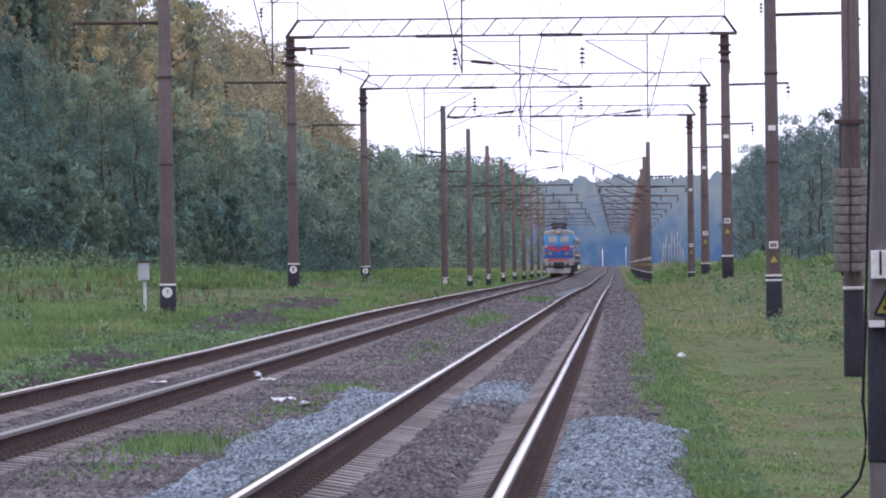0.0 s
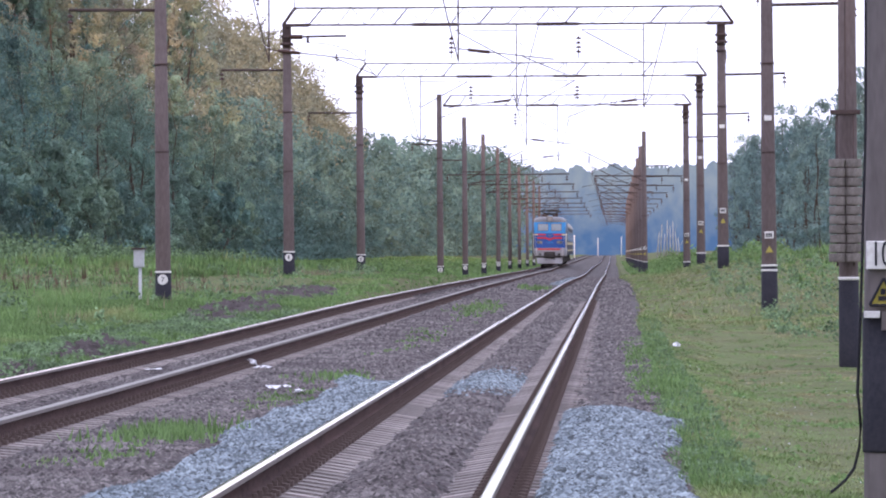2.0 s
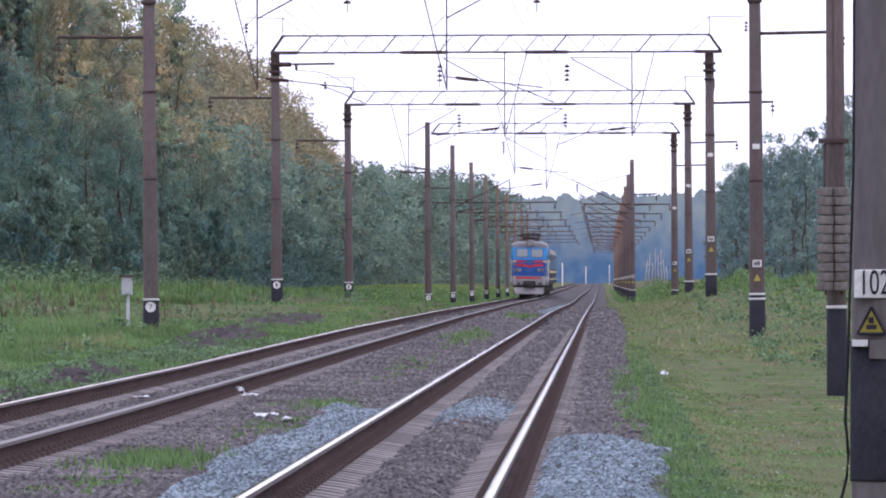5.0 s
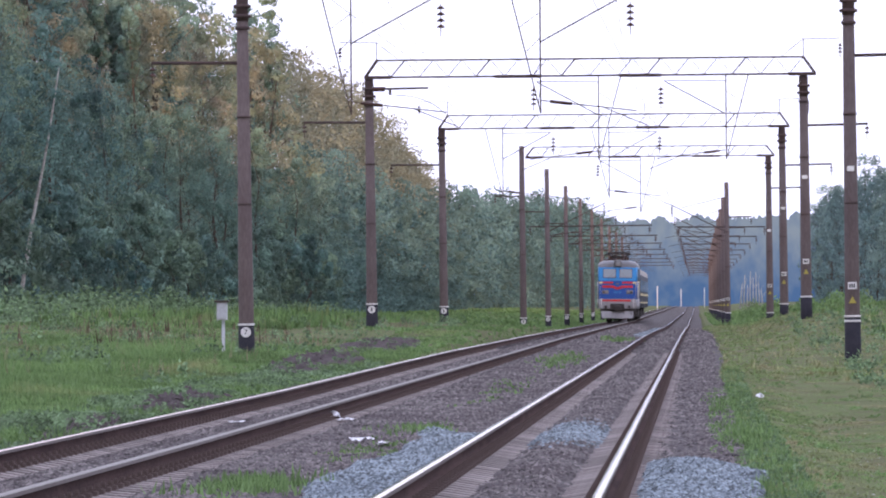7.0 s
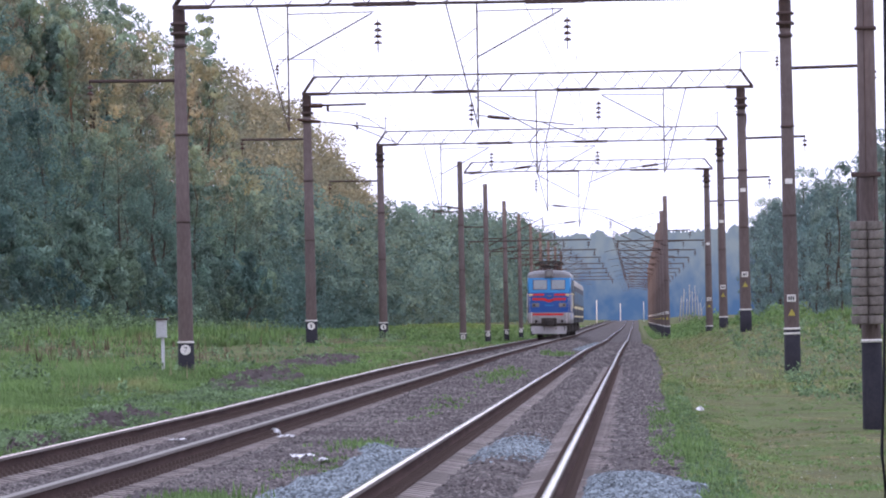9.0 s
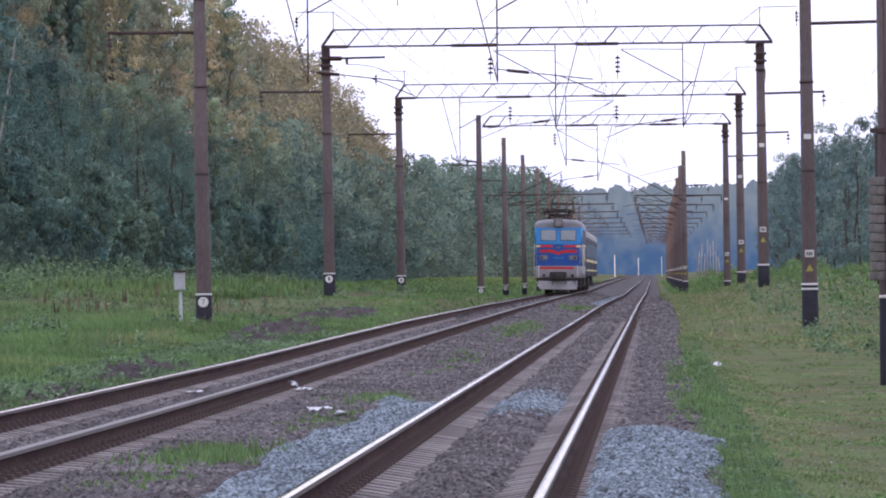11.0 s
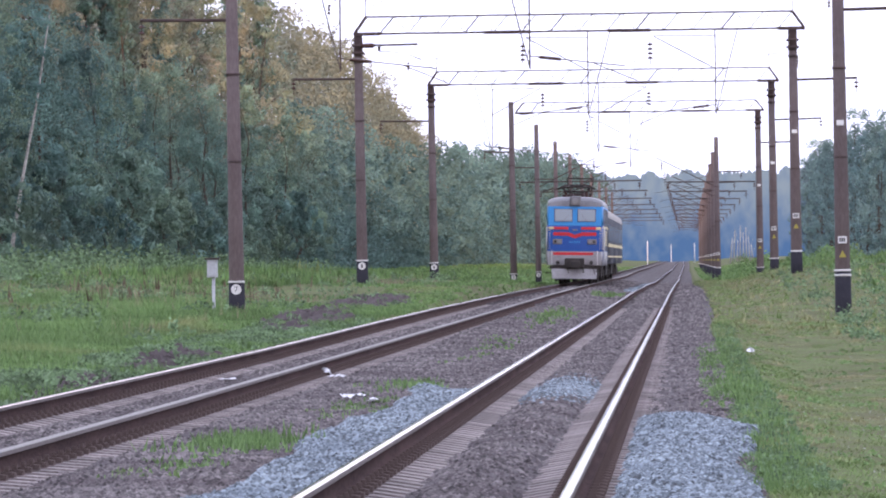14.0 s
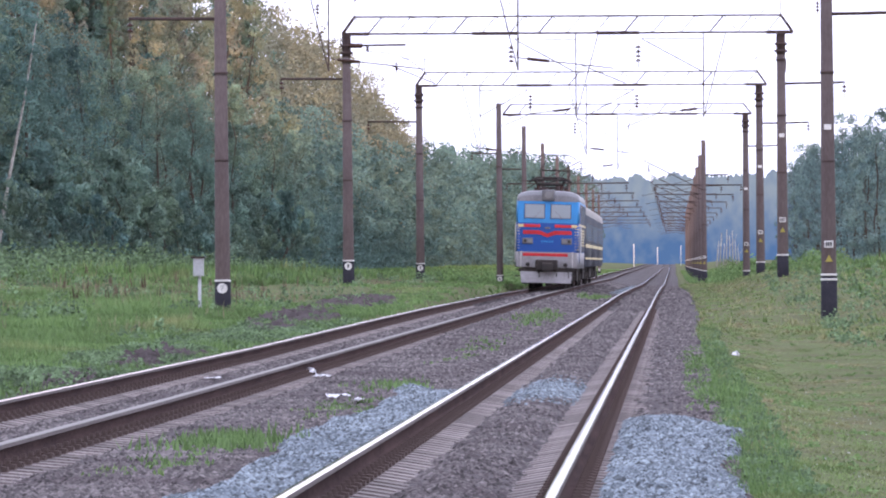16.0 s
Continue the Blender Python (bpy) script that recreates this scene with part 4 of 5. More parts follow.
    box(bm, -1.1, 1.1, 0.4, L - 0.4, 0.55, 1.0, 0.05)
    box(bm, -1.3, 1.3, 7.8, 11.2, 0.35, 0.98, 0.05)
    part("underframe", bm, GRIME, lo, "black underframe with equipment boxes")
    bogie(lo, 2.0, 3, 2.1, 0.60)
    bogie(lo, L - 6.2, 3, 2.1, 0.60)
    # sides: windows, grilles, door, trim
    for s in (-1, 1):
        x0, x1 = sorted((s * 1.47, s * 1.495))
        for y0, y1 in ((0.75, 1.35), (L - 1.35, L - 0.75), (4.3, 5.3), (6.4, 7.4), (8.5, 9.5), (10.6, 11.6), (12.7, 13.7)):
            bm = bmesh.new()
            box(bm, x0, x1, y0, y1, 3.22, 3.92, 0.01)
            part("side_window", bm, PANE, lo, "side window")
        for y0 in (3.6, 5.6, 7.6, 9.6, 11.6, 13.6):
            bm = bmesh.new()
            for k in range(6):
                box(bm, x0, x1 + s * 0.0, y0, y0 + 1.6, 2.05 + k * 0.14, 2.12 + k * 0.14)
            part("grille", bm, CREAM, lo, "cream louvred grille")
        # Added panel over the blue: the side's shade is put into its colour.
        d0, d1 = sorted((s * 1.46, s * 1.488))
        bm = bmesh.new()
        box(bm, d0, d1, 1.5, L - 1.5, 1.76, 4.0, 0.004)
        part("side_panel", bm, DULL_BLUE, lo, "dull blue side panel with the side's shade in its colour")
        bm = bmesh.new()
        box(bm, x0, x1, 0.4, L - 0.4, 2.96, 3.06, 0.005)
        part("trim_strip", bm, CREAM, lo, "cream strip along the side")
        bm = bmesh.new()
        box(bm, x0, x1, 1.75, 2.5, 1.2, 3.6, 0.01)
        d = part("cab_door", bm, BLUE, lo)
        bm = bmesh.new()
        for y in (1.68, 2.57):
            rod(bm, (s * 1.53, y, 1.2), (s * 1.53, y, 3.0), 0.018, seg=6)
        part("grab_rail", bm, WHITE, d)
    # roof equipment
    pantograph(lo, 3.6, False)
    pantograph(lo, L - 3.6, True)
    bm = bmesh.new()
    for y in (6.2, 8.4, 10.6, 12.6):
        lathe(bm, [(0.06, 0), (0.11, 0.05), (0.06, 0.1), (0.11, 0.16), (0.06, 0.22), (0.10, 0.28), (0.03, 0.36)], 10, (0.3, y, 4.58))
        box(bm, -0.8, -0.2, y - 0.5, y + 0.5, 4.55, 4.78, 0.03)
    rod(bm, (0.3, 4.2, 4.98), (0.3, 14.8, 4.98), 0.025, seg=6)
    part("roof_equipment", bm, STEEL, lo, "dark roof insulators and busbar")
    return lo


def coach():
    c = thing("passenger_coach", "dull blue passenger coach with pale stripe and roof", "railway coach", None, "coaches of the train")
    L, W = 23.6, 1.5
    for name, mat, low, side, top, label in (("body", DULL_BLUE, 1.05, 3.6, 3.65, "dull greyed blue coach side"), ("roof", PALE_ROOF, 3.6, 3.66, 4.32, "rounded pale grey roof")):
        rings = []
        for y, s in ((0, 0.985), (0.12, 1), (L - 0.12, 1), (L, 0.985)):
            pts = section(W * s, low, side, top) if name == "roof" else [(-W * s, low), (W * s, low), (W * s, side), (W * s, top), (-W * s, top), (-W * s, side)]
            rings.append([(x, y, z) for x, z in pts])
        part(name, loft(rings), mat, c, label)
    for s in (-1, 1):
        x0, x1 = sorted((s * 1.49, s * 1.515))
        for k in range(10):
            bm = bmesh.new()
            box(bm, x0, x1, 2.4 + k * 1.95, 3.6 + k * 1.95, 2.35, 3.25, 0.01)
            part("window", bm, PANE, c, "coach window")
        bm = bmesh.new()
        box(bm, x0, x1, 0.2, L - 0.2, 2.02, 2.2, 0.005)
        box(bm, x0, x1, 0.2, L - 0.2, 1.42, 1.52, 0.005)
        part("stripe", bm, CREAM, c, "pale yellow stripe")
        for y in (0.5, L - 1.3):
            bm = bmesh.new()
            box(bm, x0, x1, y, y + 0.8, 1.15, 3.3, 0.01)
            part("door", bm, DULL_BLUE, c)
    bm = bmesh.new()
    box(bm, -0.7, 0.7, -0.45, 0.0, 1.2, 3.4, 0.05)
    box(bm, -0.7, 0.7, L, L + 0.45, 1.2, 3.4, 0.05)
    part("gangway", bm, GRIME, c, "black rubber gangway")
    bm = bmesh.new()
    box(bm, -1.1, 1.1, 0.3, L - 0.3, 0.75, 1.06, 0.03)
    box(bm, -1.25, 1.25, 9, 14, 0.4, 1.0, 0.05)
    part("underframe", bm, GRIME, c)
    bogie(c, 2.2, 2, 2.4, 0.475)
    bogie(c, L - 4.6, 2, 2.4, 0.475)
    return c


TRAIN = [(0.0, 590.0), (2.0, 547.6), (3.5, 515.7), (5.0, 484.4), (7.0, 442.8), (8.5, 412.9), (10.0, 384.2), (11.0, 365.6), (12.5, 338.6), (14.5, 303.0), (16.0, 276.4)]
loco = locomotive()
coaches = [coach()]
for k in range(2):
    coaches.append(copy_thing(coaches[0], pose(0, 0, 0)))


def on_track(y):
    a, b = float(track_left(y, -1)), float(track_left(y, 1))
    return pose(-5.946, y, (a + b) / 2, 0, math.degrees(math.atan2(a - b, 1.592)), 0)


# ---- sleepers ----
def sleeper_mesh():
    bm = bmesh.new()
    for s in (-1, 1):
        pts = [(s * 1.35, -0.30), (s * 1.35, -0.215), (s * 0.98, -0.187), (s * 0.60, -0.187), (s * 0.30, -0.235), (s * 0.0, -0.245)]
        for (xa, za), (xb, zb) in zip(pts[1:], pts[2:]):
            lo_, hi = sorted((xa, xb))
            z_lo, z_hi = (za, zb) if xa < xb else (zb, za)
            q = [bm.verts.new(p) for p in ((lo_, -0.115, z_lo), (hi, -0.115, z_hi), (hi, 0.115, z_hi), (lo_, 0.115, z_lo))]
            w = [bm.verts.new(p) for p in ((lo_, -0.14, -0.34), (hi, -0.14, -0.34), (hi, 0.14, -0.34), (lo_, 0.14, -0.34))]
            bm.faces.new(q)
            bm.faces.new((w[0], w[1], q[1], q[0]))
            bm.faces.new((q[3], q[2], w[2], w[3]))
        e = s * 1.35
        bm.faces.new([bm.verts.new(p) for p in ((e, -0.14, -0.34), (e, 0.14, -0.34), (e, 0.115, -0.215), (e, -0.115, -0.215))])
    bmesh.ops.recalc_face_normals(bm, faces=bm.faces[:])
    return mesh_of("sleeper", bm, CONCRETE)


def clip_mesh():
    """Baseplates with ribs, clamps and upright bolts on both sides of both rails."""
    bm = bmesh.new()
    for s in (-1, 1):
        box(bm, s * 0.796 - 0.17, s * 0.796 + 0.17, -0.08, 0.08, -0.20, -0.172)
        for q in (-1, 1):
            x = s * 0.796 + q * 0.105
            box(bm, x - 0.045, x + 0.045, -0.05, 0.05, -0.172, -0.145)
            box(bm, x - 0.018, x + 0.018, -0.018, 0.018, -0.145, -0.105)
            box(bm, x + q * 0.05 - 0.016, x + q * 0.05 + 0.016, -0.07, 0.07, -0.172, -0.150)
    return mesh_of("rail_fastening", bm, CLAMP)


SLEEPER, CLIP = sleeper_mesh(), clip_mesh()
for cx, height, off in ((-1.524, lambda y: (float(track_right(y)), float(track_right(y))), 0.0), (-5.946, lambda y: (float(track_left(y, -1)), float(track_left(y, 1))), 0.2)):
    bed_part = thing("track_sleepers", "row of weathered concrete sleepers in crushed stone", "sleepers", pose(cx, 0, 0), "sleepers of the tracks", "structure")
    for k in range(300):
        y = 31 + off + k * 0.543
        a, b = height(y)
        o = new("sleeper", SLEEPER)
        o.parent = bed_part
        o.matrix_basis = pose(0, y, (a + b) / 2, 0, math.degrees(math.atan2(a - b, 1.592)), random.uniform(-0.4, 0.4))
        f = new("rail_fastening", CLIP)
        f.parent = o


# ---- loose stones ----
def stones(name, n, place, size, mat, label):
    """Angular stones on the bed: jittered octahedra, half sunk."""
    rng = np.random.default_rng(abs(hash(len(name))) % 1000 + n)
    x, y, z = place(rng, n)
    n = len(x)
    base = np.array([(1.1, 0, -0.6), (0, 1.1, -0.6), (-1.1, 0, -0.6), (0, -1.1, -0.6), (0, 0, 1)], float)
    tri = np.array([(0, 1, 4), (1, 2, 4), (2, 3, 4), (3, 0, 4)])
    a = rng.uniform(0, 2 * np.pi, n)
    s = size * rng.uniform(0.55, 1.3, (n, 1, 1)) * np.clip(y / 75, 1, 2.6)[:, None, None]
    v = base[None] * rng.uniform(0.65, 1.25, (n, 5, 1)) * s + rng.normal(0, 0.2, (n, 5, 3)) * s
    v[:, :, 2] *= 0.5
    v[:, :, 0] *= 1.25
    c, d = np.cos(a)[:, None], np.sin(a)[:, None]
    v = np.stack([v[:, :, 0] * c - v[:, :, 1] * d, v[:, :, 0] * d + v[:, :, 1] * c, v[:, :, 2]], -1)
    v += np.stack([x, y, z], -1)[:, None, :]
    ob = soup(name, v.reshape(-1, 3), (tri[None] + 5 * np.arange(n)[:, None, None]).reshape(-1, 3), mat)
    return tagged(ob, label, "stones", kind="stuff")


def clear_of_rails(x):
    return np.min([np.abs(x - r) for r in RAILS.values()], 0) > 0.10


def on_bed(rng, n):
    y = 32 + 190 * rng.uniform(0, 1, n) ** 2.2
    x = rng.uniform(-7.7, 0.5, n)
    off_l, off_r = np.abs(np.abs(x + 5.946) - 0.796), np.abs(np.abs(x + 1.524) - 0.796)
    keep = clear_of_rails(x) & (rng.uniform(0, 1, n) < np.where((x > -0.66) & (x < -0.47) & (y > 58), 0.06, np.where((x < -0.47) | (x > 0), np.clip((np.minimum(off_l, off_r) - 0.30) / 0.3, 0.08, 1), np.where(y > 62, 0.4, 1))))
    x, y = x[keep], y[keep]
    return x, y, bed(x, y) + 0.005


stones("ballast_stones", 160000, on_bed, 0.027, STONE, "brown-grey crushed stones lying on the track bed")


def on_far_bed(rng, n):
    y = rng.uniform(215, 430, n)
    x = rng.uniform(-7.7, 0.8, n)
    keep = clear_of_rails(x)
    x, y = x[keep], y[keep]
    return x, y, bed(x, y) + 0.004


stones("far_ballast_stones", 22000, on_far_bed, 0.040, STONE, "brown-grey crushed stones on the distant track bed")


def edge_noise(y, k):
    return 0.10 * np.sin(y * 0.3 + k) + 0.05 * np.sin(y * 0.9 + 2 * k)


def fresh_mound(x0, x1, y0, y1, seed, wild, rise=0.05):
    """A strip of newly tipped granite: a low mound and its stones."""
    def height(x, y):
        f = np.clip(np.minimum(x - x0 - wild[0] * edge_noise(y, seed), x1 + wild[1] * edge_noise(y, seed + 2) - x) / 0.14, 0, 1) * np.clip(np.minimum(y - y0, y1 - y + 3.0 * np.sin(x * 3.2 + seed)) / 6.0, 0, 1)
        return np.maximum(bed(x, y), land(x, y)) - 0.10 + (0.10 + rise) * f
    ob = sheet("fresh_gravel_bed", np.arange(x0 - 0.3, x1 + 0.3, 0.1), np.arange(y0, y1, 0.35), height, FRESH_BED)
    tagged(ob, "bluish grey freshly tipped granite gravel beside a rail", "gravel", kind="structure")
    def place(rng, n):
        x, y = rng.uniform(x0 - 0.15, x1 + 0.15, n), y0 + (y1 - y0) * rng.uniform(0, 1, n) ** 1.3
        z = height(x, y)
        keep = z > np.maximum(bed(x, y), land(x, y)) - 0.03
        return x[keep], y[keep], z[keep] + 0.008
    stones("fresh_gravel", int(620 * (x1 - x0) * min(45, y1 - y0)), place, 0.029, FRESH, "bluish grey fresh granite stones")


fresh_mound(-3.40, -2.40, 26, 80, 1.0, (1, 0), 0.03)
fresh_mound(-0.62, 0.60, 26, 62, 2.0, (0, 1), 0.03)


def spilt(rng, n):
    x, y = np.clip(rng.normal(-1.50, 0.24, n), -2.1, -0.95), rng.normal(71.5, 2.6, n)
    return x, y, bed(x, y) + 0.012


stones("spilt_gravel", 2600, spilt, 0.026, FRESH, "bluish grey granite stones spilt between the rails")
fresh_mound(-3.1, -2.45, 280, 420, 4.0, (1, 0))

# ---- torn plastic on the stones ----
def scrap(x, y, w, h, seed):
    rng = np.random.default_rng(seed)
    n = 7
    bm = bmesh.new()
    grid = [[bm.verts.new((x + w * (i / n - 0.5) + rng.normal(0, 0.02), y + 0.25 * (j / 3 - 0.5) * 3 * (0.4 + 0.6 * abs(math.sin(i + seed))), float(bed(x, y)) + 0.03 + h * abs(math.sin(i * 1.3 + j + seed)) * rng.uniform(0.3, 1))) for j in range(4)] for i in range(n + 1)]
    for i in range(n):
        for j in range(3):
            bm.faces.new((grid[i][j], grid[i + 1][j], grid[i + 1][j + 1], grid[i][j + 1]))
    bmesh.ops.recalc_face_normals(bm, faces=bm.faces[:])
    tagged(new("plastic_scrap", mesh_of("plastic_scrap", bm, PLASTIC)), "crumpled white plastic scrap lying on the stones", "litter", "litter")


scrap(-3.86, 68.0, 0.26, 0.06, 1)
scrap(-3.52, 66.0, 0.10, 0.05, 2)
scrap(-5.02, 82.0, 0.14, 0.13, 3)
scrap(-4.75, 80.0, 0.2, 0.05, 4)
scrap(-5.95, 76.5, 0.16, 0.03, 5)
scrap(1.03, 97.0, 0.07, 0.10, 6)


# ---- grass and weeds ----
def tufts(name, x, y, tall, mat, label, category="grass", blades=5, wide=0.012, lean=0.45, seed=1, z=None):
    """Pointed leaning blades, several to a tuft."""
    rng = np.random.default_rng(seed)
    n = len(x) * blades
    X, Y = np.repeat(x, blades) + rng.normal(0, 0.05, n), np.repeat(y, blades) + rng.normal(0, 0.05, n)
    Z = np.repeat(land(x, y) if z is None else z, blades) - 0.02
    h = np.repeat(tall, blades) * rng.uniform(0.5, 1.25, n)
    a = rng.uniform(0, 2 * np.pi, n)
    dx, dy = np.cos(a), np.sin(a)
    l = h * lean * rng.uniform(0.2, 1.3, n)
    w = wide * rng.uniform(0.7, 1.4, n)
    px, py = -dy * w, dx * w
    v = np.stack([np.stack([X - px, Y - py, Z], -1), np.stack([X + px, Y + py, Z], -1), np.stack([X + dx * l, Y + dy * l, Z + h], -1)], 1).reshape(-1, 3)
    ob = soup(name, v, np.arange(3 * n).reshape(-1, 3), mat)
    return tagged(ob, label, category, kind="stuff")


def leafy(name, x, y, tall, wide, mat, label, category="weeds", leaves=14, size=0.035, seed=1, z=None):
    """Low domes of broad leaves, each a folded-out rhomb that looks up or sideways."""
    rng = np.random.default_rng(seed)
    n = len(x) * leaves
    r, a = np.sqrt(rng.uniform(0, 1, n)), rng.uniform(0, 2 * np.pi, n)
    X = np.repeat(x, leaves) + np.repeat(wide, leaves) * r * np.cos(a)
    Y = np.repeat(y, leaves) + np.repeat(wide, leaves) * r * np.sin(a)
    Z = np.repeat(land(x, y) if z is None else z, leaves) + np.repeat(tall, leaves) * rng.uniform(0, 1, n) ** 0.6 * (1 - 0.55 * r * r)
    c = np.stack([X, Y, Z], -1)
    up = rng.normal(0, 0.7, (n, 3)) + np.array((0, -0.5, 0.8))
    u = np.cross(up, rng.normal(0, 1, (n, 3)))
    u /= np.linalg.norm(u, axis=1, keepdims=True)
    w = np.cross(up, u)
    w /= np.linalg.norm(w, axis=1, keepdims=True)
    k = size * rng.uniform(0.55, 1.4, (n, 1))
    u, w = u * k, w * k * 0.55
    v = np.stack([c - u, c - w, c + u, c + w], 1).reshape(-1, 3)
    ob = soup(name, v, np.arange(4 * n).reshape(-1, 4), mat)
    return tagged(ob, label, category, kind="stuff")


def scatter(n, x0, x1, y0, y1, seed, power=1.5):
    rng = np.random.default_rng(seed)
    return rng.uniform(x0, x1, n), y0 + (y1 - y0) * rng.uniform(0, 1, n) ** power, rng


x, y, rng = scatter(68000, 0.3, 8.0, 33, 150, 11, 1.5)
keep = rng.uniform(0, 1, len(x)) < np.clip((x - 0.38 - 0.12 * np.sin(y * 0.3)) / 0.4, 0.06, 1)
x, y = x[keep], y[keep]
tufts("mown_grass", x, y, 0.028 + 0.022 * np.clip(waves(x, y * 0.3, 0.7, 4), 0, 1) + 0.035 * bump1(x, 0.7, 0.22), MOWN, "short mown green grass with withered patches beside the track", blades=7, wide=0.010, lean=1.6, seed=3)
# ragged edge of grass and weeds against the gravel
x, y, rng = scatter(1500, 0.42, 1.0, 40, 135, 31, 1.3)
keep = waves(x, y * 0.2, 0.5, 7) > rng.uniform(-0.7, 0.5, len(x))
x, y = x[keep], y[keep]
leafy("edge_weeds", x, y, rng.uniform(0.03, 0.10, len(x)), rng.uniform(0.04, 0.11, len(x)), WEED, "low leafy weeds where the grass meets the gravel", leaves=16, size=0.020, seed=32)
x, y, rng = scatter(2600, 0.45, 0.95, 40, 140, 33, 1.3)
tufts("edge_grass", x, y, 0.06 + 0.09 * rng.uniform(0, 1, len(x)) ** 2, BLADE, "ragged longer grass where the mown verge ends", blades=7, wide=0.008, lean=0.6, seed=34)
x, y, rng = scatter(120, 0.15, 0.55, 62, 110, 47, 1.0)
leafy("gravel_weeds", x, y, rng.uniform(0.03, 0.09, len(x)), rng.uniform(0.03, 0.09, len(x)), BLADE, "small weeds creeping over the gravel's edge", leaves=12, size=0.018, seed=48, z=np.maximum(bed(x, y), land(x, y)))
# clover and plantain among the mown grass
x, y, rng = scatter(2600, 0.9, 7.5, 42, 150, 35, 1.4)
keep = waves(x, y * 0.25, 0.9, 11) > 0.1
x, y = x[keep], y[keep]
leafy("clover", x, y, rng.uniform(0.02, 0.06, len(x)), rng.uniform(0.04, 0.13, len(x)), BLADE, "dark green clover and plantain in the mown grass", leaves=13, size=0.022, seed=36)
x, y, rng = scatter(170, 0.6, 6.0, 44, 120, 37, 1.3)
leafy("clover_flowers", x, y, np.full(len(x), 0.07), np.full(len(x), 0.03), PETAL, "tiny white clover flowers in the grass", "flowers", 2, 0.009, 38)
# taller plants round the poles' feet on the bank
x, y, rng = scatter(900, 3.3, 9.0, 120, 240, 39, 1.0)
keep = waves(x, y * 0.3, 1.4, 5) > 0.15
x, y = x[keep], y[keep]
leafy("bank_herbs", x, y, rng.uniform(0.12, 0.42, len(x)), rng.uniform(0.10, 0.26, len(x)), WEED, "leafy green herbs on the grassy bank", leaves=26, size=0.045, seed=40)
x, y, rng = scatter(20000, 0.4, 18, 130, 420, 12, 1.2)
tufts("bank_grass", x, y, 0.06 + 0.08 * np.clip(waves(x, y, 2.5, 5), 0, 1) + 0.2 * (rng.uniform(0, 1, len(x)) > 0.97), MOWN, "rough green grass on the bank", blades=5, wide=0.022, lean=1.2, seed=4)
x, y, rng = scatter(50000, -19, -8.0, 54, 180, 13, 1.3)
tufts("meadow_grass", x, y, (0.14 + 0.26 * np.clip(waves(x, y, 3.5, 6), 0, 1)) * np.where(x > -11.5, 0.6, 1), BLADE, "tall green meadow grass beside the track", blades=5, wide=0.014, lean=0.9, seed=5)
x, y, rng = scatter(32000, -36, -8.2, 170, 480, 14, 1.3)
tufts("far_meadow_grass", x, y, (0.10 + 0.3 * np.clip(waves(x, y, 6, 7), 0, 1)) * np.where(x > -15, 0.45, 1), BLADE, "tall green meadow grass before the woods", blades=5, wide=0.026, lean=1.3, seed=6)
x, y, rng = scatter(8500, -10.4, -7.5, 50, 150, 15, 1.2)
keep = waves(x, y * 0.35, 1.6, 12) + 0.7 * np.abs(x + 8.7) > 0.2
x, y = x[keep], y[keep]
leafy("trackside_weeds", x, y, 0.08 + 0.16 * np.clip(waves(x, y, 2.2, 8), 0, 1), rng.uniform(0.08, 0.24, len(x)), WEED, "low broad-leaved weeds along the ballast", leaves=12, size=0.042, seed=7)
# docks and nettles standing in the meadow and at the foot of the woods
x, y, rng = scatter(1500, -30, -11.0, 120, 330, 41, 1.0)
keep = waves(x, y * 0.3, 3.0, 13) > 0.2
x, y = x[keep], y[keep]
leafy("meadow_herbs", x, y, rng.uniform(0.2, 0.6, len(x)), rng.uniform(0.12, 0.35, len(x)), WEED, "leafy nettles and docks in the meadow", leaves=30, size=0.06, seed=42)
x, y, rng = scatter(1700, -33, -24, 195, 420, 43, 1.0)
leafy("wood_edge_herbs", x, y, 0.3 + 1.3 * rng.uniform(0, 1, len(x)) ** 2, rng.uniform(0.3, 0.8, len(x)), WEED, "tall leafy undergrowth at the foot of the woods", leaves=34, size=0.10, seed=44)
x, y, rng = scatter(2600, -26, -11.5, 130, 330, 45, 1.0)
keep = waves(x, y * 0.2, 4.0, 9) > 0.0
x, y = x[keep], y[keep]
tufts("seed_heads", x, y, rng.uniform(0.25, 0.5, len(x)), SEED, "pale pinkish grass seed heads over the meadow", "grass", 4, 0.010, 0.5, 46)
x, y, rng = scatter(260, -35, -22, 190, 420, 16, 1.0)
tufts("dry_stalks", x, y, np.full(len(x), 0.55), DRY, "dry brown seed stalks in the meadow", "weeds", 4, 0.03, 0.25, 8)
x, y, rng = scatter(1500, 5.5, 18, 180, 330, 17, 1.0)
tufts("bank_weeds", x, y, 0.15 + 0.4 * np.clip(waves(x, y, 4, 9), 0, 1), BLADE, "tall leafy weeds on the bank", "weeds", 6, 0.06, 0.6, 9)
x, y, rng = scatter(4500, -26, -14.5, 215, 430, 18, 1.2)
tufts("tall_weeds", x, y, 0.25 + 0.75 * np.clip(waves(x, y, 6, 3), 0, 1), BLADE, "tall leafy weeds between the poles and the woods", "weeds", 6, 0.07, 0.5, 19)
x, y, rng = scatter(5200, -10.8, -7.75, 140, 430, 20, 1.2)
tufts("verge_grass", x, y, 0.08 + 0.16 * np.clip(waves(x, y, 3, 2), 0, 1), BLADE, "green grass on the verge of the track", "grass", 6, 0.035, 0.6, 21)
x, y, rng = scatter(32, -21, -13.2, 166, 215, 26, 1.0)
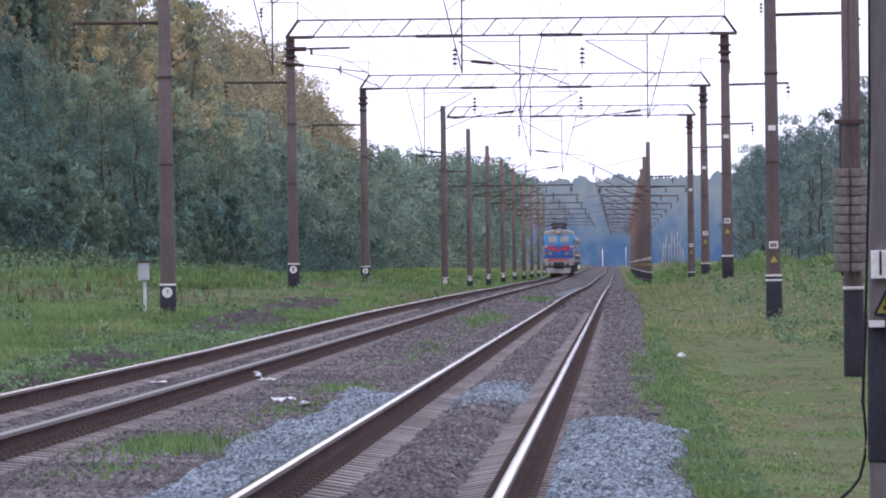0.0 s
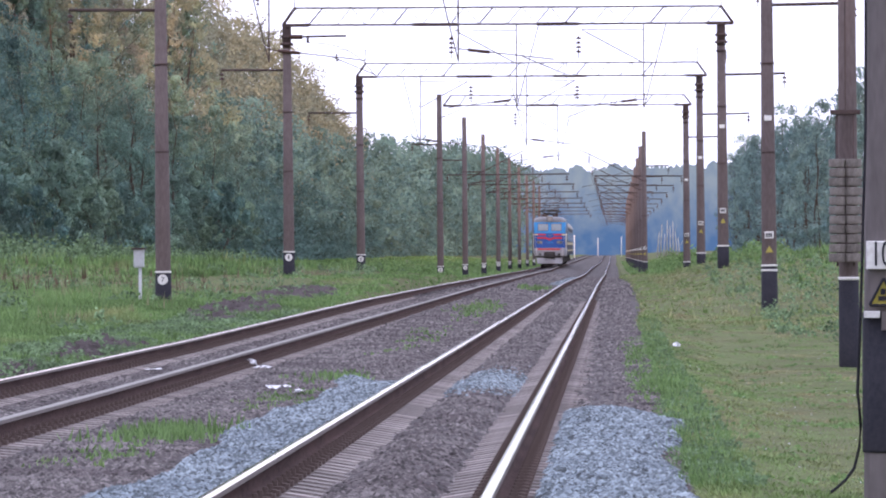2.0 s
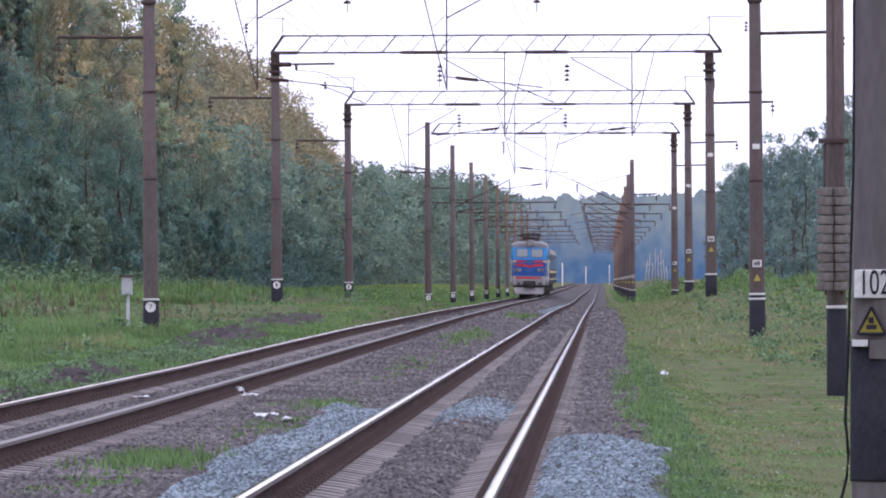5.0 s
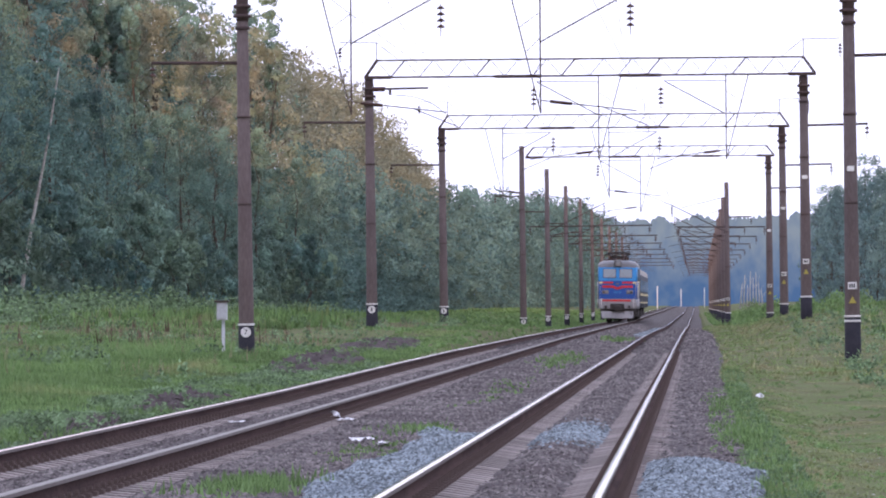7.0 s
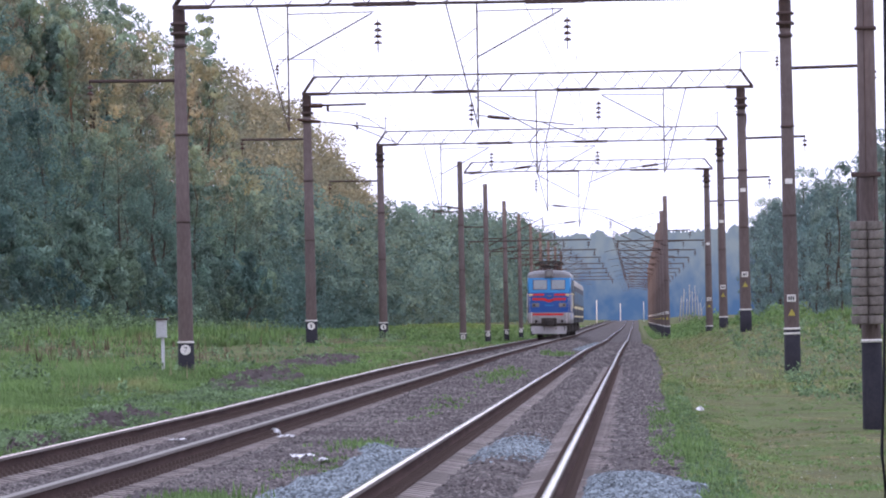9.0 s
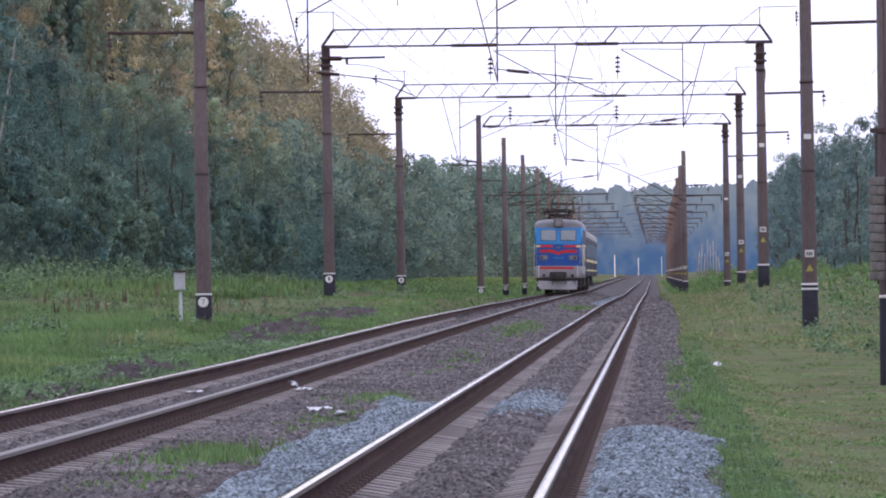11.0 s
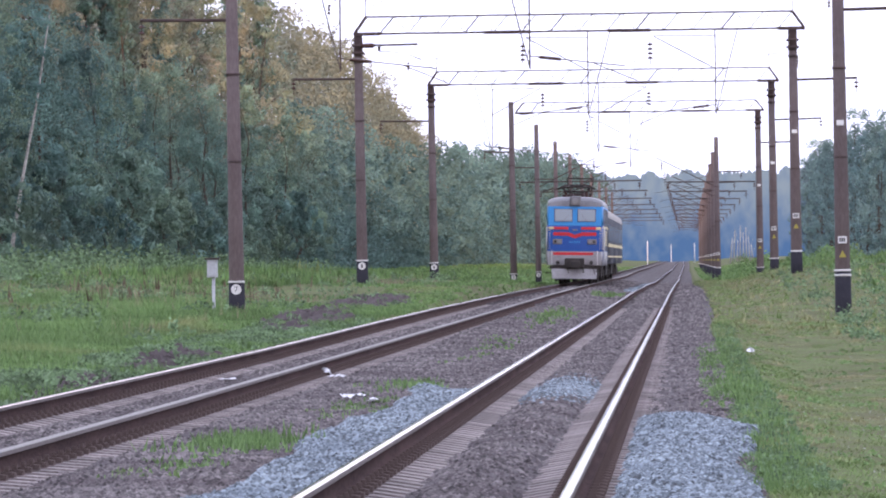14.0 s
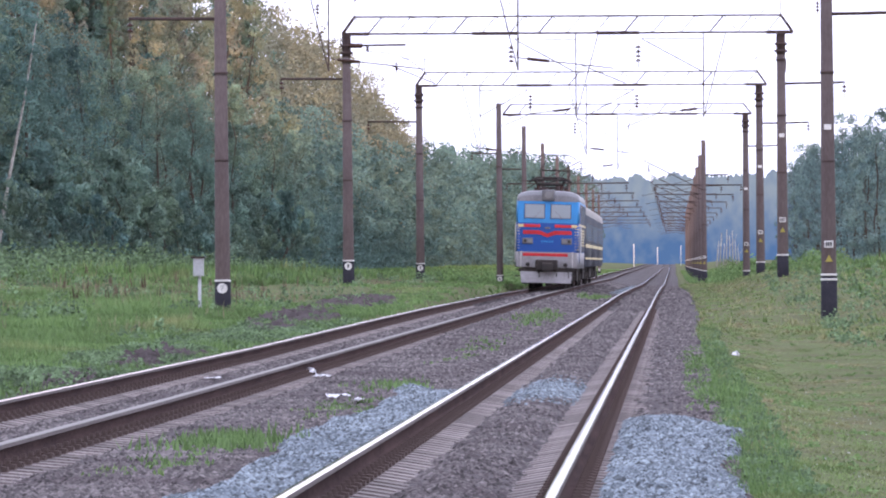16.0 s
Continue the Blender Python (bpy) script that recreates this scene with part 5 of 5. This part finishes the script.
tufts("dock_stalks", x, y, np.full(len(x), 0.5), DRY, "reddish brown dock stalks in the meadow", "weeds", 4, 0.035, 0.2, 27)
# weeds between the tracks and at the path
for px, py, rx, ry, n, tall in ((-3.85, 51.5, 0.20, 2.0, 170, 0.11), (-4.0, 46.0, 0.15, 2.2, 40, 0.05), (-3.6, 64, 0.15, 4, 60, 0.05), (-3.5, 75, 0.22, 3, 70, 0.08), (0.5, 72, 0.12, 6, 70, 0.09), (0.35, 92, 0.12, 6, 50, 0.08), (-3.7, 165, 0.3, 18, 130, 0.1), (-3.4, 250, 0.35, 10, 60, 0.2), (-3.6, 110, 0.25, 14, 40, 0.06)):
    rng = np.random.default_rng(int(py * 10))
    x, y = rng.normal(px, rx, n), rng.normal(py, ry * 0.6, n)
    z = np.maximum(bed(x, y), land(x, y)) + 0.02
    tufts("weed_patch", x, y, np.full(n, tall), BLADE, "small patch of green weeds in the stones", "weeds", 5, 0.014 if py < 100 else 0.03, 0.6, int(py), z)

x, y, rng = scatter(12000, -34, -8.0, 430, 1100, 22, 1.4)
tufts("distant_grass", x, y, 0.15 + 0.3 * np.clip(waves(x, y, 9, 7), 0, 1), BLADE, "green grass along the distant track", "grass", 6, 0.10, 1.2, 23)
x, y, rng = scatter(11000, 1.2, 24, 380, 1000, 24, 1.4)
tufts("distant_verge", x, y, 0.2 + 0.6 * np.clip(waves(x, y, 9, 8), 0, 1) * (x > 2.2), BLADE, "green grass and weeds on the distant verge", "grass", 6, 0.10, 1.2, 25)

# pale bushes behind the poles on the far bank
rng = np.random.default_rng(51)
x, y = rng.uniform(5.0, 15, 60), rng.uniform(430, 720, 60)
leafy("far_bushes", x, y, rng.uniform(0.7, 2.3, 60), rng.uniform(0.6, 1.5, 60), BLADE, "pale green bushes and tall herbs on the far bank", "bushes", 150, 0.15, 52)

# dug earth heaps along the meadow's edge
def heap(cx, cy, rx, ry, h, seed):
    """A lumpy ridge of earth with clods on it and weeds growing out of it."""
    def rise(u, v):
        r = np.sqrt(u ** 2 + v ** 2)
        lumps = 0.55 + 0.45 * waves(u * 5 + seed, v * 11, 1.0, seed) + 0.3 * waves(u * 9, v * 31 + seed, 1.0, seed + 3)
        return land(cx + u * rx, cy + v * ry) - 0.12 + (h + 0.12) * np.clip(1 - r ** 2, 0, 1) ** 0.7 * lumps
    xs, ys = np.linspace(-1, 1, 28), np.linspace(-1, 1, 70)
    X, Y = np.meshgrid(xs, ys)
    v = np.stack([cx + X * rx, cy + Y * ry, rise(X, Y)], -1).reshape(-1, 3)
    i = (np.arange(69)[:, None] * 28 + np.arange(27)[None]).ravel()
    ob = soup("soil_mound", v, np.stack([i, i + 1, i + 29, i + 28], -1), EARTH)
    tagged(ob, "heap of dark dug earth partly grown over with weeds", "earth heap", "earth heaps")

    def clods(rng, n):
        u, w = rng.uniform(-0.9, 0.9, n), rng.uniform(-0.95, 0.95, n)
        return cx + u * rx, cy + w * ry, rise(u, w)
    stones("earth_clods", 700 if h else 60, clods, 0.035, EARTH, "dark earth clods on the heap")
    if h:
        rng = np.random.default_rng(seed + 60)
        u, w = rng.uniform(-1, 1, 240), rng.uniform(-1, 1, 240)
        keep = waves(u * 4, w * 7, 1.0, seed) > 0.1
        u, w = u[keep], w[keep]
        leafy("heap_weeds", cx + u * rx, cy + w * ry, rng.uniform(0.06, 0.2, len(u)), rng.uniform(0.08, 0.25, len(u)), WEED, "broad-leaved weeds growing on the earth heap", leaves=15, size=0.045, seed=seed + 70, z=rise(u, w))


heap(-9.6, 150, 1.2, 17, 0.32, 1)
heap(-9.0, 103, 0.75, 11, 0.28, 2)
heap(-8.75, 84, 0.55, 10, 0.23, 5)
heap(-9.9, 185, 1.4, 15, 0.30, 3)
heap(-5.95, 55.5, 0.2, 0.8, 0.0, 4)

# ---- trees ----
def crown_mesh(name, seed, height, spread, low, clumps, leaves, size, conifer=False, mat=None):
    """A crown of leaf quads in uneven clumps round an upright axis."""
    rng = np.random.default_rng(seed)
    lobes = 40 if conifer else 20
    f = (np.arange(lobes) + rng.uniform(0, 1, lobes)) / lobes
    if conifer:
        reach = spread * (1.02 - f) ** 0.9
    else:
        reach = spread * np.sqrt(np.clip(1 - (2 * f ** 0.85 - 0.9) ** 2 * 0.95, 0.06, 1))
    a = np.arange(lobes) * 2.4 + rng.uniform(-0.5, 0.5, lobes)
    big = spread * rng.uniform(0.30, 0.50, lobes) * (0.55 if conifer else 1)
    rad = np.clip(reach - big * 0.8, 0.05, None) * rng.uniform(0.75, 1.1, lobes)
    mid = np.stack([rad * np.cos(a), rad * np.sin(a), low + (height - low) * f - big * 0.4], -1)
    # clumps sit on the upper and outer side of their lobe
    which = rng.integers(0, lobes, clumps)
    d = rng.normal(0, 1, (clumps, 3)) + np.stack([0.5 * np.cos(a), 0.5 * np.sin(a), np.full(lobes, 0.45)], -1)[which]
    d /= np.linalg.norm(d, axis=1, keepdims=True)
    core = mid[which] + d * (big[which] * rng.uniform(0.7, 1.05, clumps))[:, None]
    cx, cy, z = core.T
    cr = big[which] * rng.uniform(0.30, 0.55, clumps)
    n = clumps * leaves
    c = np.repeat(np.stack([cx, cy, z], -1), leaves, 0)
    d = rng.normal(0, 1, (n, 3))
    d /= np.linalg.norm(d, axis=1, keepdims=True)
    d *= rng.uniform(0.45, 1.0, (n, 1)) ** 0.4
    d[:, 2] *= 0.8
    c = c + d * np.repeat(cr, leaves)[:, None]
    out = d / np.linalg.norm(d, axis=1, keepdims=True) + rng.normal(0, 0.4, (n, 3))
    u = np.cross(out, rng.normal(0, 1, (n, 3)))
    u /= np.linalg.norm(u, axis=1, keepdims=True)
    w = np.cross(out, u)
    w /= np.linalg.norm(w, axis=1, keepdims=True)
    s = size * rng.uniform(0.55, 1.35, (n, 1))
    u, w = u * s, w * s * 0.6
    v = np.stack([c - u, c + w - u * 0.3, c + u], 1).reshape(-1, 3)
    me_ob = soup(name, v, np.arange(3 * n).reshape(-1, 3), mat or LEAF)
    return me_ob


def tree(seed, height, spread, low, clumps=130, leaves=64, size=0.17, conifer=False, turning=False, white=False, bluish=False):
    kind = "autumn-tinted broad-leaved tree at the edge of the woods" if turning else ("dark spruce standing among the woods" if conifer else ("tall birch with pale trunk at the edge of the woods" if white else "dense green broad-leaved tree at the edge of the woods"))
    t = thing("tree", kind, "tree", pose(0, -500, -50), "trees of the wood's edge")
    rng = random.Random(seed)
    bm = bmesh.new()
    pts = [Vector((rng.uniform(-0.25, 0.25) * k, rng.uniform(-0.25, 0.25) * k, height * 0.9 * k / 5)) for k in range(6)]
    pts[0].z = -1.0
    r = 0.011 * height
    for k in range(5):
        rod(bm, pts[k], pts[k + 1], r * (1 - k / 5.6), r * (1 - (k + 1) / 5.6), 8, False)
    for k in range(10):
        f = 0.25 + 0.07 * k
        p = pts[0].lerp(pts[5], f)
        a = rng.uniform(0, 6.28)
        q = p + Vector((math.cos(a) * spread * 0.7, math.sin(a) * spread * 0.7, height * 0.10))
        rod(bm, p, q, r * 0.35 * (1.1 - f), r * 0.08, 5, False)
    part("trunk", bm, BIRCH if white else BARK, t)
    crown = crown_mesh("crown", seed, height, spread, low, clumps, leaves, size, conifer, TURNING if turning else (BLUISH if bluish else LEAF))
    crown.parent = t
    return t


KINDS = [tree(1, 20, 4.2, 0.6), tree(2, 22, 4.6, 1.0), tree(3, 18, 3.8, 0.5), tree(4, 21, 3.6, 1.5, white=True), tree(5, 19, 4.4, 0.8),
         tree(6, 21, 4.0, 1.0, turning=True), tree(7, 19, 3.8, 4.0, turning=True), tree(8, 22, 2.9, 1.5, 150, 44, 0.19, conifer=True)]
THIN = [tree(11, 20, 4.2, 0.6, 110, 40, 0.24), tree(12, 22, 4.6, 1.0, 110, 40, 0.24), tree(13, 18, 3.8, 0.5, 110, 40, 0.23), tree(14, 21, 3.6, 1.5, 110, 40, 0.23, white=True), tree(15, 19, 4.4, 0.8, 110, 40, 0.24),
        tree(16, 21, 4.0, 1.0, 110, 40, 0.24, turning=True), tree(17, 19, 3.8, 4.0, 110, 40, 0.23, turning=True), tree(18, 22, 2.9, 1.5, 130, 30, 0.24, conifer=True)]
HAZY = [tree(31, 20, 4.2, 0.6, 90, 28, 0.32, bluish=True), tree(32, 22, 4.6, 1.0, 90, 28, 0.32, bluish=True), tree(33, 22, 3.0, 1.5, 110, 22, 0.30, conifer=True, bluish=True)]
SHRUBS = [tree(21, 6.5, 2.6, 0.1, 45, 60, 0.20), tree(22, 4.5, 2.3, 0.1, 40, 50, 0.18)]
for s in SHRUBS:
    for o in (s,):
        tagged(o, "leafy green shrub at the foot of the woods", "shrub", "shrubs before the woods")


def plant(ob, x, y, size, turn, sink=0.3):
    z = float(land(x, y)) - sink
    return copy_thing(ob, pose(x, y, z, 0, 0, turn) @ Matrix.Diagonal((size, size, size, 1)))


def plant_scaled(ob, x, y, size, turn):
    o = plant(ob, x, y, 1.0, turn)
    o.scale = (size * 0.86, size * 0.86, size * random.uniform(0.95, 1.05))
    return o


random.seed(5)
EDGE_Y = [225, 300, 750, 1000, 1100, 1260, 1430, 1520]
EDGE_X = [-33, -34, -35, -38, -31, -23, -13, -4]
y = 232.0
while y < 560:
    ex = float(np.interp(y, EDGE_Y, EDGE_X))
    for row, (dx, up) in enumerate(((0, 0.74), (-5.5, 1.05), (-11.5, 1.24))):
        yy, xx = y + random.uniform(-2, 2), ex + dx + random.uniform(-2.2, 2.2)
        amber = 312 < y < 760
        if y > 312:
            up = (0.64, 1.1, 1.36)[row] if y < 440 else ((0.64, 1.14, 1.26)[row] if y < 510 else (0.68, 1.26, 1.36)[row])
        if row == 0:
            k = random.choice([0, 1, 2, 4, 0, 4] if y > 400 else [0, 1, 2, 4, 3, 0, 2])
        else:
            k = random.choice([5, 6, 5, 7, 5, 1, 7] if amber else [0, 1, 2, 4, 6, 3])
        plant_scaled((KINDS if yy < 430 and row < 2 else THIN)[k], xx, yy, up * random.uniform(0.9, 1.06), random.uniform(0, 360))
    if y < 500:
        plant_scaled(random.choice(SHRUBS), ex + random.uniform(2.2, 4.6), y + random.uniform(-3, 3), random.uniform(0.6, 1.15), random.uniform(0, 360))
    y += 5.4 if y < 450 else 8.5
# a leaning birch that shows its pale trunk before the woods
bm = bmesh.new()
path = [Vector((-28.8, 250, 0.2)), Vector((-28.5, 250, 2.4)), Vector((-28.1, 250, 4.9)), Vector((-27.4, 250, 8.4)), Vector((-26.8, 250, 12.2))]
birch = thing("birch", "slender leaning birch with a white trunk", "tree")
for k, (a, b) in enumerate(zip(path, path[1:])):
    rod(bm, a, b, 0.11 - 0.02 * k, 0.09 - 0.02 * k, 8, False)
part("trunk", bm, BIRCH, birch, "white birch trunk")
crown = crown_mesh("crown", 77, 14.5, 1.8, 8.2, 60, 40, 0.14)
crown.parent, crown.location = birch, (-27.0, 250, 0)
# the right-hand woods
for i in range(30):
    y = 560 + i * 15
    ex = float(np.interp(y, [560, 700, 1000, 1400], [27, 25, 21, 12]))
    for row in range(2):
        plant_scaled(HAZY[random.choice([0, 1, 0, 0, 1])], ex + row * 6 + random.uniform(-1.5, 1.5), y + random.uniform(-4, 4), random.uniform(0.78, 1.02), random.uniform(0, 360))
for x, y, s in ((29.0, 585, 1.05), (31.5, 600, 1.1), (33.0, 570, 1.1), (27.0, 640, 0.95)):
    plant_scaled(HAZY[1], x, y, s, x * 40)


def far_woods(name, n, place, seed, mat, label, leaves=950, size=0.36):
    """Distant wood: many leaf clumps in tree-shaped columns."""
    rng = np.random.default_rng(seed)
    vs = []
    for i in range(n):
        x, y, h = place(rng)
        z0 = float(land(np.array(x), np.array(y)))
        m = leaves
        lobes = 16
        f = (np.arange(lobes) + rng.uniform(0, 1, lobes)) / lobes
        reach = h * 0.17 * np.sqrt(np.clip(1 - (2 * f ** 0.85 - 0.9) ** 2 * 0.95, 0.05, 1))
        a = np.arange(lobes) * 2.4 + rng.uniform(-0.5, 0.5, lobes)
        mid = np.stack([x + reach * np.cos(a), y + reach * np.sin(a), z0 + f * h * 0.95], -1)
        which = rng.integers(0, lobes, m)
        d = rng.normal(0, 1, (m, 3)) + np.array((0, 0, 0.35))
        d /= np.linalg.norm(d, axis=1, keepdims=True)
        c = mid[which] + d * (h * rng.uniform(0.05, 0.10, lobes)[which] * rng.uniform(0.6, 1.05, m))[:, None]
        u = rng.normal(0, 1, (m, 3))
        w = np.cross(u, rng.normal(0, 1, (m, 3)))
        u *= size / np.linalg.norm(u, axis=1, keepdims=True)
        w *= size / np.linalg.norm(w, axis=1, keepdims=True)
        vs.append(np.stack([c - u, c + w, c + u], 1))
    v = np.concatenate(vs).reshape(-1, 3)
    return tagged(soup(name, v, np.arange(len(v)).reshape(-1, 3), mat), label, "woods", kind="stuff")


def place_left(rng):
    y = rng.uniform(890, 1400)
    return float(np.interp(y, EDGE_Y, EDGE_X)) - rng.uniform(0, 22), y, float(np.interp(y, [890, 1000, 1150, 1400], [17.5, 20, 22.5, 23])) + rng.uniform(-2.5, 1.2)


def place_right(rng):
    y = rng.uniform(1000, 1250)
    return float(np.interp(y, [1000, 1500], [26, 14])) + rng.uniform(0, 40), y, rng.uniform(14, 21)


def mid_height(y):
    return float(np.interp(y, [540, 640, 730, 790, 920, 980], [27, 27.5, 27, 25.5, 23, 21.5]))


def place_mid(rng):
    y = rng.uniform(555, 900)
    return float(np.interp(y, EDGE_Y, EDGE_X)) - rng.uniform(0, 4), y, mid_height(y) * 0.55 + rng.uniform(-2, 2)


def place_mid_back(rng):
    y = rng.uniform(545, 980)
    return float(np.interp(y, EDGE_Y, EDGE_X)) - rng.uniform(5, 10), y, mid_height(y) + rng.uniform(-2, 1)


far_woods("far_woods", 80, place_mid, 4, FAR_MIX, "green woods along the railway", 1700, 0.24)
far_woods("far_woods", 100, place_mid_back, 5, TURNING, "autumn-tinted woods along the railway", 1700, 0.24)
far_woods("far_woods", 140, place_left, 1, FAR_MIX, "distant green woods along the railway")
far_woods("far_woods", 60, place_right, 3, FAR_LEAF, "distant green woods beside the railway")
# the end of the line, far off in the evening air: a plain glowing backdrop with a treeline
rng = np.random.default_rng(2)
bx = np.arange(-140, 170, 0.45)
top = 22.3 + 0.6 * np.sin(bx * 0.11) + rng.uniform(-0.9, 0.9, len(bx))
for c in rng.uniform(-140, 170, 110):
    top = np.maximum(top, rng.uniform(22, 24.6) - 0.45 * np.abs(bx - c) ** 1.6 - rng.uniform(0, 0.9, len(bx)))
by = 1800 + 15 * np.cos(bx * 0.07)
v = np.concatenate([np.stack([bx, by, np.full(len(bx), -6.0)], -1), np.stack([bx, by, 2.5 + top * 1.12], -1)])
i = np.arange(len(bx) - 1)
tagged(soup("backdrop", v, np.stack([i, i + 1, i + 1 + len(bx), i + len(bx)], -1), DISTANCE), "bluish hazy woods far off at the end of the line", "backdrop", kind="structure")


def place_back(rng):
    return rng.uniform(-70, 190), rng.uniform(-85, -45), rng.uniform(20, 22.5)


# unseen woods added at the camera's back, to keep the setting sun off the near ground
far_woods("woods_behind", 210, place_back, 9, LEAF, "unseen woods added behind the camera to shade the near track", 420, 0.9)
for o in KINDS + THIN + HAZY + SHRUBS:
    for c in list(o.children_recursive) + [o]:
        bpy.data.objects.remove(c)

# ---- far posts beside the line ----
for k in range(8):
    x, y, h = 8.9 + 0.72 * k, 1232 + 4 * k, (5.2, 6.8, 4.6, 7.4, 6.0, 7.0, 5.0, 3.4)[k]
    bm = bmesh.new()
    rod(bm, (0, 0, -0.6), (0.5 - 0.12 * k, 0, h), 0.20, 0.09, 7)
    rod(bm, (0.1, 0, h * 0.6), (0.8, 0, h * 0.9), 0.05, 0.02, 5)
    tagged(new("bare_trunk", mesh_of("bare_trunk", bm, BIRCH)), "bare pale birch trunk before the far woods", "trunk", "bare birch trunks").matrix_basis = pose(x, y, float(land(np.array(x), np.array(y))))
# Far pole feet: their sunlit brightness is put in as white.
for x, y, h in ((-8.0, 1200, 5.2), (1.75, 1400, 4.6), (-3.9, 1450, 4.6)):
    bm = bmesh.new()
    z = float(land(np.array(x), np.array(y)))
    rod(bm, (0, 0, -0.5), (0, 0, h), 0.10, 0.08, 10)
    lathe(bm, [(0.11, h), (0.11, h + 0.06), (0.03, h + 0.12)], 10)
    tagged(new("marker_post", mesh_of("marker_post", bm, WHITE)), "far pole foot beside the railway, sunlight put in as white", "post", "white posts").matrix_basis = pose(x, y, z)
for k in range(9):
    x, y = 9.0 + k * 0.75, 232 + k * 2
    bm = bmesh.new()
    z = float(land(np.array(x), np.array(y)))
    rod(bm, (0, 0, -0.5), (0, 0, 1.9), 0.045, 0.04, 8)
    tagged(new("fence_post", mesh_of("fence_post", bm, STEEL)), "thin dark fence post on the grassy bank", "post", "fence posts").matrix_basis = pose(x, y, z)


def motions():
    rows = [(t, on_track(y)) for t, y in TRAIN]
    walk(loco, rows)
    for k, c in enumerate(coaches):
        walk(c, [(t, on_track(y + 19.9 + 24.55 * k)) for t, y in TRAIN])


motions()
